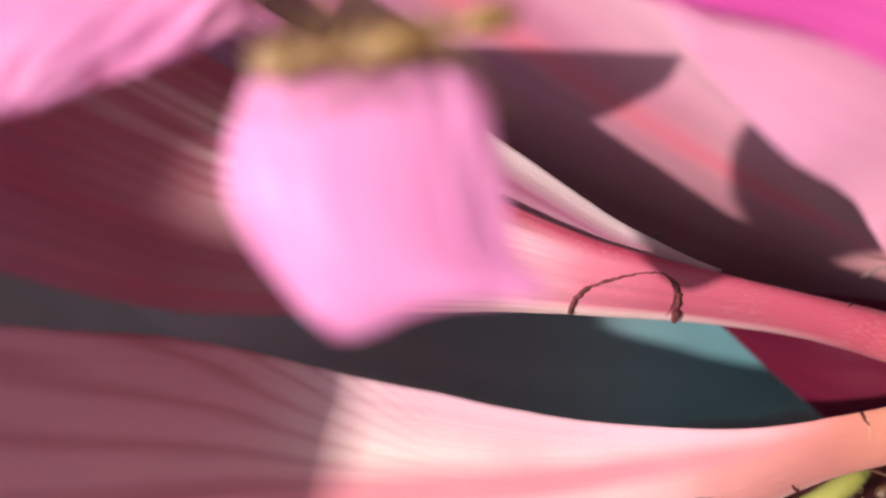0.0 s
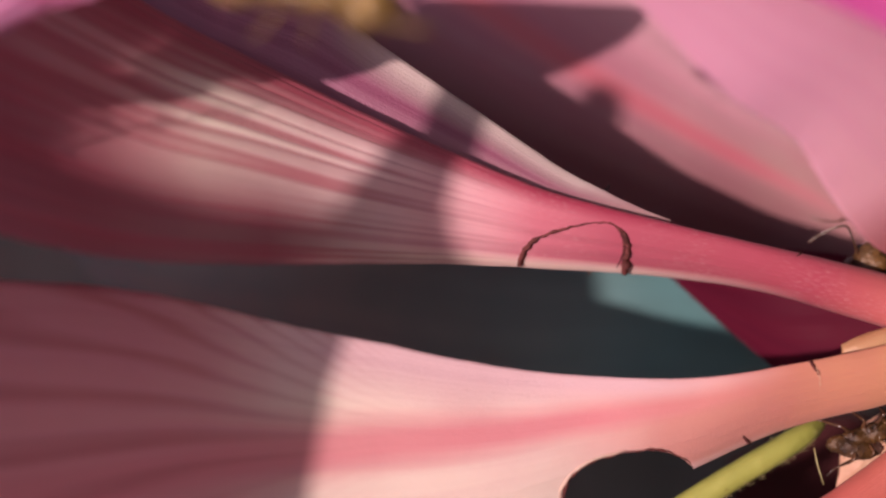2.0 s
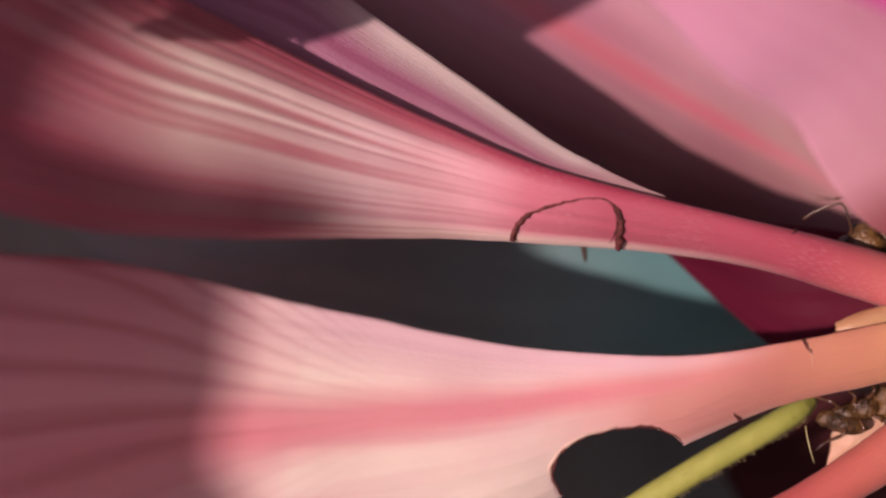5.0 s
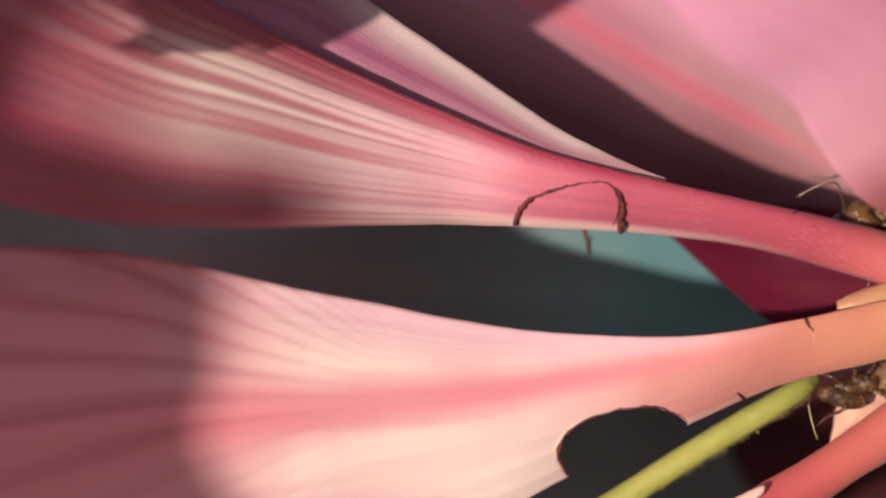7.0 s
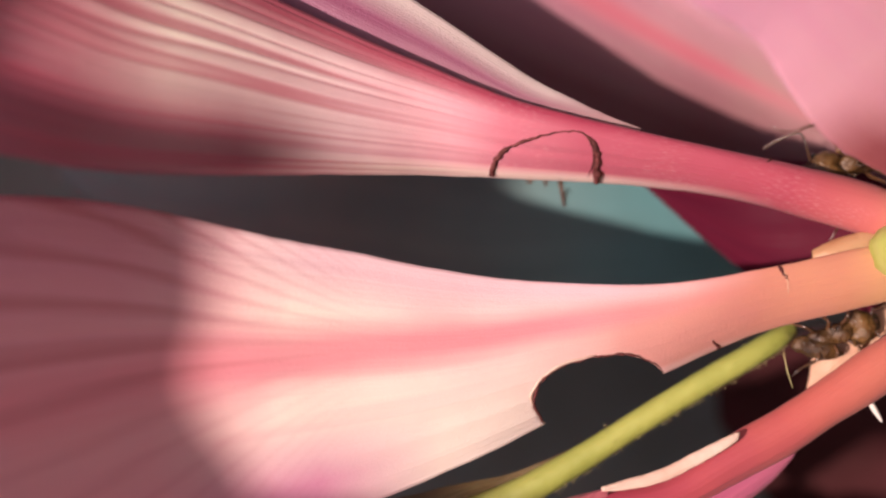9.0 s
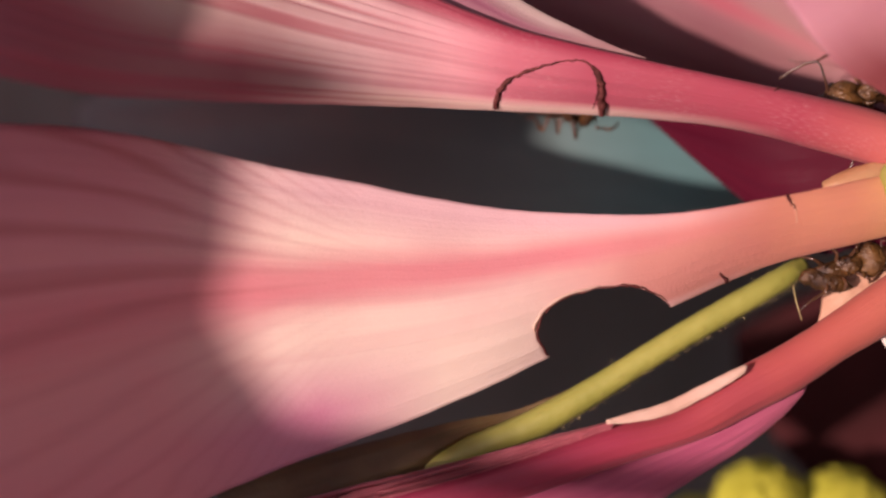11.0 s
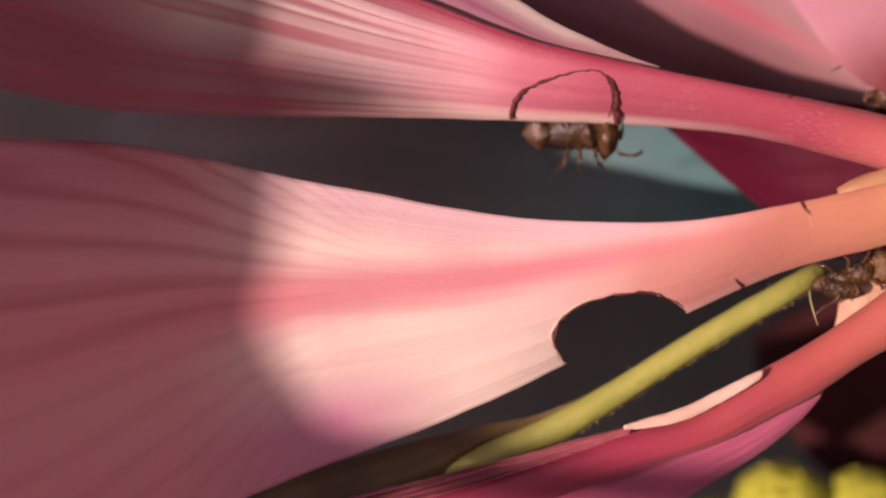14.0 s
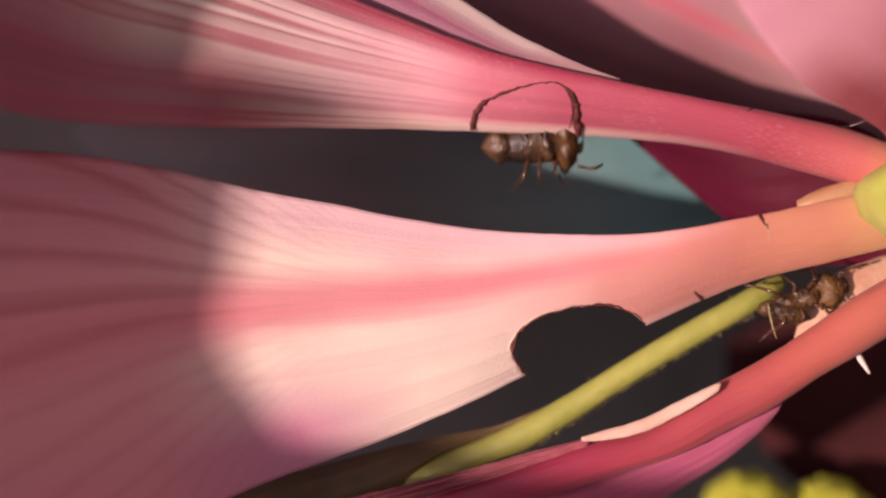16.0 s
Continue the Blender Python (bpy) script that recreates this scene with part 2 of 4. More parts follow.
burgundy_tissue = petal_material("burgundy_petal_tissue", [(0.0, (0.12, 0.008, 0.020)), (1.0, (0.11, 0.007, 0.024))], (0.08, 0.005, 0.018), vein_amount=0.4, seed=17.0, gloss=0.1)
near_tissue = petal_material("light_pink_petal_tissue", [(0.0, (0.30, 0.05, 0.05)), (0.12, (0.40, 0.08, 0.08)), (0.22, (0.66, 0.26, 0.28)), (0.34, (0.76, 0.39, 0.44)), (0.6, (0.80, 0.40, 0.52)), (1.0, (0.78, 0.37, 0.50))],
                             (0.74, 0.30, 0.44), vein_amount=0.18, seed=21.0, blush_and_shade=[(1, 0.3, (0.34, 0.06, 0.07), -0.2)])
red_tissue = petal_material("red_petal_claw_tissue", [(0.0, (0.64, 0.20, 0.13)), (0.3, (0.58, 0.125, 0.105)), (0.6, (0.46, 0.055, 0.09)), (1.0, (0.36, 0.035, 0.09))],
                            (0.34, 0.03, 0.09), vein_amount=0.25, seed=25.0, vein_from=0.4)
magenta_tissue = petal_material("magenta_petal_tissue", [(0.0, (0.7, 0.14, 0.36)), (1.0, (0.62, 0.07, 0.32))], (0.48, 0.04, 0.22), vein_amount=0.4, seed=29.0)
mauve_tissue = petal_material("mauve_petal_underside", [(0.0, (0.64, 0.17, 0.25)), (0.5, (0.58, 0.13, 0.22)), (1.0, (0.46, 0.09, 0.17))], (0.42, 0.07, 0.15), vein_amount=0.4, seed=41.0)
wrinkled_tissue = petal_material("wrinkled_petal_edge", [(0.0, (0.56, 0.15, 0.17)), (1.0, (0.52, 0.14, 0.17))], (0.26, 0.03, 0.06), veins=6.0, vein_amount=0.9, vein_from=0.0, seed=49.0)
shade_tissue = petal_material("shade_piece_tissue", [(0.0, (0.80, 0.30, 0.48)), (1.0, (0.76, 0.26, 0.46))], (0.70, 0.18, 0.42), vein_amount=0.3, seed=37.0, through_light=0.5)
overhead_tissue = petal_material("sunlit_pink_petal_tissue", [(0.0, (0.88, 0.42, 0.46)), (1.0, (0.86, 0.38, 0.44))], (0.78, 0.26, 0.34), vein_amount=0.4, seed=45.0, through_light=0.8)
fragment_tissue = petal_material("cut_petal_tissue", [(0.0, (0.87, 0.40, 0.63)), (1.0, (0.85, 0.36, 0.60))], (0.76, 0.24, 0.50), vein_amount=0.3, seed=33.0, through_light=0.48)
stalk_green = plain_material("hairy_green_stalk", (0.22, 0.235, 0.045), (0.31, 0.31, 0.07), 0.5, 300.0, 0.00006)
centre_green = plain_material("yellow_green_receptacle", (0.42, 0.47, 0.085), (0.64, 0.60, 0.22), 0.45, 250.0, 0.00008, through_light=0.3)
sepal_mat = plain_material("pale_torn_tissue", (0.62, 0.40, 0.30), (0.70, 0.52, 0.41), 0.55, 500.0, 0.0001, through_light=0.25)
stump_mat = plain_material("peach_cut_tissue", (0.56, 0.28, 0.18), (0.66, 0.42, 0.28), 0.5, 500.0, 0.0001, through_light=0.25)
sepal_green = plain_material("yellowish_sepal", (0.40, 0.19, 0.09), (0.50, 0.29, 0.15), 0.5, 400.0, 0.0001, through_light=0.2)
wound_mat = plain_material("browned_cut_edge", (0.05, 0.012, 0.010), (0.15, 0.036, 0.032), 0.7, 1500.0, 0.0001, 0.2)
bristle_mat = plain_material("pale_bristle", (0.50, 0.42, 0.36), (0.62, 0.55, 0.48), 0.5, 900.0, 0.00001)
hair_mat = plain_material("plant_hair", (0.34, 0.29, 0.12), (0.24, 0.18, 0.07), 0.5, 900.0, 0.00001)
ant_mat = plain_material("ant_cuticle", (0.022, 0.009, 0.004), (0.17, 0.078, 0.020), 0.3, 700.0, 0.00022, 0.55, through_light=0.12)
# darker copy of ant_cuticle that paints shade onto the ant behind the petal
ant_shaded_mat = plain_material("shaded_ant_cuticle", (0.014, 0.006, 0.003), (0.105, 0.046, 0.014), 0.28, 700.0, 0.00012, 0.55, through_light=0.1)
ant_leg_mat = plain_material("ant_leg_cuticle", (0.035, 0.014, 0.007), (0.10, 0.042, 0.017), 0.3, 1500.0, 0.00002, 0.6)
ant_gold_mat = plain_material("golden_ant_cuticle", (0.16, 0.085, 0.02), (0.34, 0.21, 0.055), 0.3, 1500.0, 0.00008, 0.6)
eye_mat = plain_material("ant_eye", (0.01, 0.008, 0.006), (0.02, 0.015, 0.01), 0.12, 1500.0, 0.00001, 0.7)
pollen_mat = plain_material("yellow_pollen_mass", (0.33, 0.34, 0.02), (0.47, 0.47, 0.05), 0.8, 1300.0, 0.0003)
teal_leaf_mat = petal_material("blue_green_leaf", [(0.0, (0.07, 0.185, 0.185)), (0.32, (0.068, 0.175, 0.175)), (0.5, (0.10, 0.14, 0.13)), (0.65, (0.16, 0.15, 0.125)), (1.0, (0.14, 0.14, 0.12))], (0.05, 0.09, 0.085), vein_amount=0.25, seed=61.0, through_light=0.05)
dark_leaf_mat = plain_material("dark_green_leaf", (0.055, 0.06, 0.052), (0.085, 0.088, 0.08), 0.5, 100.0, 0.0003)
soil_mat = plain_material("garden_soil", (0.05, 0.035, 0.025), (0.09, 0.065, 0.045), 0.9, 40.0, 0.004)
shaded_petal_mat = plain_material("shaded_burgundy_petal", (0.034, 0.010, 0.010), (0.055, 0.014, 0.015), 0.9, 200.0, 0.0001, 0.05)
bract_mat = plain_material("dark_bract", (0.07, 0.040, 0.014), (0.125, 0.080, 0.026), 0.6, 300.0, 0.0001)


# ---- builders ----
def part(name, bm, mat, parent, label=""):
    data = bpy.data.meshes.new(name)
    bmesh.ops.recalc_face_normals(bm, faces=bm.faces)
    bm.to_mesh(data)
    bm.free()
    for f in data.polygons:
        f.use_smooth = True
    data.materials.append(mat)
    ob = new(name, data)
    ob.parent = parent
    if label:
        ob["label"] = label
    return ob


def thing(name, label, category, at=(0, 0, 0), group="", kind=""):
    e = new(name)
    e.empty_display_size = 0.002
    e.location = Vector(at) * MM
    return tagged(e, label, category, group, kind)


def glide(points, s):
    """A smooth curve through points (Catmull-Rom), s from 0 to 1."""
    n = len(points) - 1
    x = min(max(s, 0.0), 1.0) * n
    i = min(int(x), n - 1)
    f = x - i
    p = [Vector(points[min(max(j, 0), n)]) for j in (i - 1, i, i + 1, i + 2)]
    if i == 0:
        p[0] = 2 * p[1] - p[2]
    if i == n - 1:
        p[3] = 2 * p[2] - p[1]
    return 0.5 * (2 * p[1] + (p[2] - p[0]) * f + (2 * p[0] - 5 * p[1] + 4 * p[2] - p[3]) * f * f + (3 * p[1] - p[0] - 3 * p[2] + p[3]) * f ** 3)


# the piece that the ants have cut out of one petal: its middle, and how far the rim lies from it, turn by turn in degrees
BITE = Vector((-4.6, 0.0, -9.0))
BITE_RIM = ((-14, 3.28), (2, 3.80), (13, 4.12), (27, 3.85), (55, 3.08), (84, 2.78), (117, 3.06), (135, 3.26), (150, 3.50))


def bite_radius(turn):
    r = float(np.interp(turn, [k for k, _ in BITE_RIM], [r for _, r in BITE_RIM]))
    return r * (1 + 0.02 * noise.noise(Vector((turn * 0.09, 3.0, 0.0))) + 0.012 * noise.noise(Vector((turn * 0.4, 7.0, 0.0))))


def bite_point(turn, out=0.0):
    r = bite_radius(turn) + out
    return BITE + Vector((math.sin(radians(turn)), 0, math.cos(radians(turn)))) * r


def bite_turn(p):
    return math.degrees(math.atan2(p.x - BITE.x, p.z - BITE.z))


def within_bite(p):
    return math.hypot(p.x - BITE.x, p.z - BITE.z) < bite_radius(bite_turn(p))


def to_bite_rim(p):
    q = bite_point(bite_turn(p))
    return Vector((q.x, p.y, q.z))


def petal(name, pairs, mat, parent, label="", thick=0.22, nu=60, nv=24, ripple=0.04, waves=9, wobble=0.03, seed=0, bite=False, frill=0.0):
    """A petal between two margins. Each row of pairs: a point on either margin, the bulge towards the light side and how round the section is (0.5 tube, 1 blade).
    bite: whether the rounded piece is cut out of the second margin. frill: how far the margins are ruffled."""
    a, b = [r[0] for r in pairs], [r[1] for r in pairs]
    shape = [(r[2], r[3], 0.0) for r in pairs]
    grid = []
    for i in range(nu + 1):
        s = i / nu
        pa, pb, sh_ = glide(a, s), glide(b, s), glide(shape, s)
        jit = noise.noise_vector(Vector((s * 40, seed, 0.0))) * wobble
        row = []
        for j in range(nv + 1):
            v = j / nv
            p = pa.lerp(pb, v)
            rim = abs(2 * v - 1)
            p = p + jit * rim ** 6
            p.y -= sh_[0] * max(1 - rim * rim, 0.0) ** max(sh_[1], 0.3)
            p.y += ripple * 2.5 * noise.noise(Vector((s * 2.5, v * waves, seed + 9.0))) * min(1.0, max(0.0, s * 4 - 0.8))
            p.y += 0.3 * ripple * noise.noise(Vector((s * 24, v * 14, seed + 5.0)))
            if frill:
                p.y += frill * noise.noise(Vector((s * 3, v * 16, seed + 2.0))) * rim ** 2
                p.x += frill * 0.6 * noise.noise(Vector((s * 3, v * 18, seed + 4.0))) * max(0.0, 2 * s - 1)
            row.append(p)
        grid.append(row)
    inside = [[bool(bite) and within_bite(p) for p in row] for row in grid]
    kept = {(i, j) for i in range(nu) for j in range(nv) if not (inside[i][j] and inside[i + 1][j] and inside[i][j + 1] and inside[i + 1][j + 1])}
    if bite:
        # the cells that the cut crosses end on its rim
        for i in range(nu + 1):
            for j in range(nv + 1):
                if inside[i][j]:
                    grid[i][j] = to_bite_rim(grid[i][j])
    bm = bmesh.new()
    uvl = bm.loops.layers.uv.new("UVMap")
    used = {(i + di, j + dj) for i, j in kept for di in (0, 1) for dj in (0, 1)}
    front, back = {}, {}
    for i, j in sorted(used):
        p = grid[i][j]
        t = thick * (0.35 + 0.65 * (1 - abs(2 * j / nv - 1) ** 4))
        front[i, j] = bm.verts.new(p * MM)
        back[i, j] = bm.verts.new((p + Vector((0, t, 0))) * MM)

    def face(quad, spots):
        f = bm.faces.new(quad)
        for loop, (x, y) in zip(f.loops, spots):
            loop[uvl].uv = (x / nu, y / nv)
    for i, j in sorted(kept):
        ring = [(i, j), (i + 1, j), (i + 1, j + 1), (i, j + 1)]
        face([front[q] for q in ring], ring)
        face([back[q] for q in reversed(ring)], ring[::-1])
        for (q, w), other in zip(zip(ring, ring[1:] + ring[:1]), ((i, j - 1), (i + 1, j), (i, j + 1), (i - 1, j))):
            if other not in kept:
                face((front[q], back[q], back[w], front[w]), (q, q, w, w))
    return part(name, bm, mat, parent, label)


def tube_into(bm, points, radii, sides=8, steps=24, rough=0.0, seed=0.0):
    rings = []
    rad = [(r, 0, 0) for r in radii]
    for i in range(steps + 1):
        s = i / steps
        p, r = glide(points, s), glide(rad, s)[0]
        d = (glide(points, min(s + 0.01, 1)) - glide(points, max(s - 0.01, 0))).normalized()
        side = d.cross(Vector((0.3, 1, 0.2))).normalized()
        up = side.cross(d)
        ring = []
        for k in range(sides):
            a = 2 * math.pi * k / sides
            rr = max(r, 0.005) * (1 + rough * noise.noise(Vector((s * 30, k * 1.7, seed))))
            ring.append(bm.verts.new((p + (side * math.cos(a) + up * math.sin(a)) * rr) * MM))
        rings.append(ring)
    for q, w in zip(rings, rings[1:]):
        for k in range(sides):
            bm.faces.new((q[k], q[(k + 1) % sides], w[(k + 1) % sides], w[k]))
    bm.faces.new(rings[0][::-1])
    bm.faces.new(rings[-1])


def tube(name, points, radii, mat, parent, label="", sides=8, steps=24, rough=0.0, seed=0.0):
    bm = bmesh.new()
    tube_into(bm, points, radii, sides, steps, rough, seed)
    return part(name, bm, mat, parent, label)


def blob_into(bm, at, size, rough=0.05, seed=0.0, segments=20):
    """A rounded body with an uneven skin; size: half lengths."""
    made = bmesh.ops.create_uvsphere(bm, u_segments=segments, v_segments=segments * 2 // 3, radius=1.0)["verts"]
    for v in made:
        k = 1 + rough * noise.noise(v.co * 2.2 + Vector((seed, seed, 0)))
        v.co = Vector((at[i] + v.co[i] * size[i] * k for i in range(3))) * MM


def blob(name, at, size, mat, parent, label="", rough=0.05, seed=0.0):
    bm = bmesh.new()
    blob_into(bm, at, size, rough, seed)
    return part(name, bm, mat, parent, label)


# ---- setting ----
def ground():
    bm = bmesh.new()
    n = 60
    verts = {}
    for i in range(n + 1):
        for j in range(n + 1):
            x, y = (i / n * 2 - 1), (j / n * 2 - 1)
            x, y = x * abs(x) ** 2 * 400, y * abs(y) ** 2 * 400
            verts[i, j] = bm.verts.new((x, y, -0.45 + 0.02 * noise.noise(Vector((x * 3, y * 3, 0)))))
    for i in range(n):
        for j in range(n):
            bm.faces.new((verts[i, j], verts[i + 1, j], verts[i + 1, j + 1], verts[i, j + 1]))
    tagged(part("ground", bm, soil_mat, None), "dark bare garden soil below the plants", "ground", kind="structure")


ground()


def leaf(name, pairs, mat, label, stem, group=""):
    """A leaf blade with its midrib, on a stem that comes up from the ground."""
    e = thing(name, label, "leaf", group=group)
    petal("blade", pairs, mat, e, thick=0.4, nu=90, nv=24, ripple=0.12, waves=5, wobble=0.3, seed=len(label))
    mids = [(Vector(r[0]) + Vector(r[1])) / 2 + Vector((0, 0.9 - r[2], 0)) for r in pairs]
    tube("midrib", mids, [0.6] * (len(mids) - 1) + [0.15], mat, e, "paler midrib", 8, 40)
    foot = Vector((stem[0], stem[1], -452))
    tube("petiole", [mids[0], mids[0].lerp(foot, 0.5) + Vector((0, 8, 0)), foot], [0.8, 1.2, 2.0], mat, e, "", 8, 20)
    return e


# leaves behind the flower, in its shade
leaf("teal_leaf", [((11.76, 15.00, -30.62), (2.23, 15.00, -30.62), 0.4, 1.0), ((13.22, 15.00, -20.73), (1.32, 15.00, -21.83), 0.6, 1.0), ((13.95, 15.00, -11.57), (0.04, 15.00, -12.67), 0.6, 1.0), ((15.64, 16.00, -2.45), (-1.45, 16.00, -2.82), 0.6, 1.0),
                   ((16.85, 18.00, 7.03), (0.04, 18.00, 7.03), 0.5, 1.0), ((15.16, 21.00, 17.27), (1.63, 21.00, 17.27), 0.4, 1.0), ((10.39, 24.00, 26.23), (8.73, 24.00, 26.23), 0.1, 1.0)], teal_leaf_mat, "blue-green leaf standing behind the flower", (0, 30))
for k, (dx, dz) in enumerate(((-30, -40), (25, -30), (-5, 35), (45, 40), (-50, 30))):
    rows = []
    for i in range(5):
        w = (8, 34, 44, 34, 3)[i]
        z = dz - 55 + 27 * i
        rows.append(((dx - w, 44 + 4 * k, z), (dx + w, 44 + 4 * k, z + 3), 0.6, 1.0))
    leaf("background_leaf", rows, dark_leaf_mat, "dark green leaf in deep shade", (dx, 55 + 4 * k), "leaves behind the flower")

# an unseen petal overhead, added to shade the flower and tint that shade pink
neighbour = thing("overhanging_petal", "unseen broad pink petal added overhead to shade the flower", "petal")
shade_margin = [(13.36, -61.00, 73.60), (9.03, -61.00, 73.00), (6.04, -61.00, 72.70), (3.90, -61.00, 71.80), (2.25, -61.00, 67.60), (1.43, -61.00, 64.48), (-0.41, -61.00, 64.34), (-1.41, -61.00, 69.23), (-3.17, -61.00, 68.95),
                (-6.43, -61.00, 68.30), (-9.50, -61.00, 68.60), (-11.50, -61.00, 68.40), (-13.75, -61.00, 67.40), (-17.27, -61.00, 65.97), (-21.61, -61.00, 62.99), (-30.83, -61.00, 60.28), (-47.10, -61.00, 58.65), (-68.79, -61.00, 57.57)]
petal("blade", [(p, (p[0], p[1], 176.87), 0, 1) for p in shade_margin],
    overhead_tissue, neighbour, nu=90, nv=24, ripple=0.1, wobble=0.2, seed=51)
tube("stem", [(-9.01, -60.00, 127.06), (-60, -90, -200), (-65, -110, -452)], [1.2, 1.8, 3.0], stalk_green, neighbour, "green stem", 10, 30)

# ---- the flower ----
flower = thing("mallow_flower", "pink mallow flower with petals partly cut away by ants", "flower", (3.01, 2.00, -25.77))


def flower_part(ob):
    ob.location = -flower.location
    return ob


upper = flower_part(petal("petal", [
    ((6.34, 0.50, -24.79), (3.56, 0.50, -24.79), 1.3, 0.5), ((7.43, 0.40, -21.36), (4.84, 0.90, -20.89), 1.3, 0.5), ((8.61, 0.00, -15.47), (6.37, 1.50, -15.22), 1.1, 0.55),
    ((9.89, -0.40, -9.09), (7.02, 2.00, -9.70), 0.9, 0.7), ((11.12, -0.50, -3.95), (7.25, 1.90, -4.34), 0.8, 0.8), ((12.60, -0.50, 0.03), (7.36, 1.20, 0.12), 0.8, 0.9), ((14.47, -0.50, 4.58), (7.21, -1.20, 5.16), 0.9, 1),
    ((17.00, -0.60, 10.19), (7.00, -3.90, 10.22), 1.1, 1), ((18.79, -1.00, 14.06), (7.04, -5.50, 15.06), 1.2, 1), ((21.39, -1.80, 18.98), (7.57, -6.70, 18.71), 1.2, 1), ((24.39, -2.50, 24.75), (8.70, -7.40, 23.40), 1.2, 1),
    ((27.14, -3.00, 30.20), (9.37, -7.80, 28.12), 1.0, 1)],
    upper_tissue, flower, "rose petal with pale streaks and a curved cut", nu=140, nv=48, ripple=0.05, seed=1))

lower_claw = [
    ((4.31, -0.30, -24.72), (1.33, 0.20, -24.94), 0.8, 0.7), ((3.42, -0.80, -20.25), (0.40, 0.30, -21.24), 0.7, 0.75), ((2.81, -1.10, -17.32), (-0.44, 0.70, -17.91), 0.6, 0.8), ((2.19, -1.20, -13.92), (-1.52, 1.10, -15.11), 0.7, 0.8),
    ((1.86, -1.00, -11.16), (-2.93, 1.10, -11.98), 0.8, 0.85), ((1.83, -0.90, -8.35), (-3.99, 0.80, -9.14), 0.9, 0.9), ((1.93, -0.70, -5.55), (-5.17, 0.40, -6.24), 0.9, 0.9)]
lower_blade = [
    ((2.18, -0.70, -2.72), (-6.66, -0.20, -3.03), 0.9, 1),
    ((2.71, -0.90, 0.68), (-8.26, -0.40, 0.68), 1, 1), ((3.40, -1.10, 4.05), (-9.42, -0.60, 3.80), 1.1, 1), ((3.99, -1.45, 7.37), (-10.41, -0.80, 6.62), 1.2, 1),
    ((4.72, -1.80, 10.66), (-11.52, -1.00, 9.41), 1.3, 1), ((5.42, -2.20, 13.88), (-12.67, -1.50, 12.39), 1.3, 1), ((5.90, -2.60, 17.32), (-14.35, -2.00, 16.70), 1.3, 1), ((6.07, -3.00, 21.26), (-15.85, -2.50, 21.46), 1.3, 1), ((6.35, -3.40, 26.47), (-16.78, -3.00, 27.22), 1.2, 1),
    ((6.43, -3.80, 31.60), (-16.35, -3.50, 32.33), 1, 1)]
lower = flower_part(petal("petal", lower_claw + lower_blade,
    lower_tissue, flower, "cream and pink petal with a rounded bite cut from its margin", nu=230, nv=56, ripple=0.05, seed=2, bite=True))

flower_part(petal("petal", [
    ((9.79, 0.20, -10.60), (9.65, 0.20, -10.48), 0.02, 1), ((10.46, 0.20, -8.81), (9.54, 0.25, -8.53), 0.08, 1), ((11.38, 0.20, -6.80), (9.57, 0.40, -6.24), 0.2, 1), ((12.50, 0.30, -4.65), (9.60, 0.60, -3.37), 0.3, 1), ((15.35, 0.40, -0.32), (11.10, 0.80, 1.28), 0.3, 1),
    ((18.02, 0.60, 3.74), (12.89, 1.00, 6.55), 0.3, 1), ((20.39, 0.90, 7.26), (14.70, 1.20, 10.68), 0.3, 1), ((21.74, 1.20, 11.41), (16.52, 1.40, 14.84), 0.3, 1), ((25.44, 1.60, 17.25), (19.01, 1.80, 21.47), 0.3, 1)],
    sliver_tissue, flower, "lilac petal margin with a white rim", nu=60, nv=24, ripple=0.03, seed=3))

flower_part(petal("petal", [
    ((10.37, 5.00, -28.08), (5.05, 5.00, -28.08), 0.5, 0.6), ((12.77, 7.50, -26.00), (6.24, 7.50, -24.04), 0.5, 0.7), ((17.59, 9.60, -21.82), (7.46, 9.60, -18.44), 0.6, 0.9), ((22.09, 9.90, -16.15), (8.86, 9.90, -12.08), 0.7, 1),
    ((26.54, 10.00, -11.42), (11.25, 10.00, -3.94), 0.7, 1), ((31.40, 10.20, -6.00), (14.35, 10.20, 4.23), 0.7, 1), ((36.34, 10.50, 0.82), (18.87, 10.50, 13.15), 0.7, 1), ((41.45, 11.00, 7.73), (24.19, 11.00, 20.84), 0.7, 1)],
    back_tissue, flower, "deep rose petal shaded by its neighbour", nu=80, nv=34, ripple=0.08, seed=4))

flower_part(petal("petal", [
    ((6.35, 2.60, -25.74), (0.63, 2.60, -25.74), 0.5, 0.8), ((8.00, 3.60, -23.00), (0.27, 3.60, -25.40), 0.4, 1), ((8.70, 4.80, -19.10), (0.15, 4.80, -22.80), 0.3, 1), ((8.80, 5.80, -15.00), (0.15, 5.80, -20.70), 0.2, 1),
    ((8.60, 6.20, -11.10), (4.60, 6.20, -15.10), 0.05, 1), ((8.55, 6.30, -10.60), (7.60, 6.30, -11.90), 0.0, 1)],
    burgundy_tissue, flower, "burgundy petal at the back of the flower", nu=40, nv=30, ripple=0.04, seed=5))

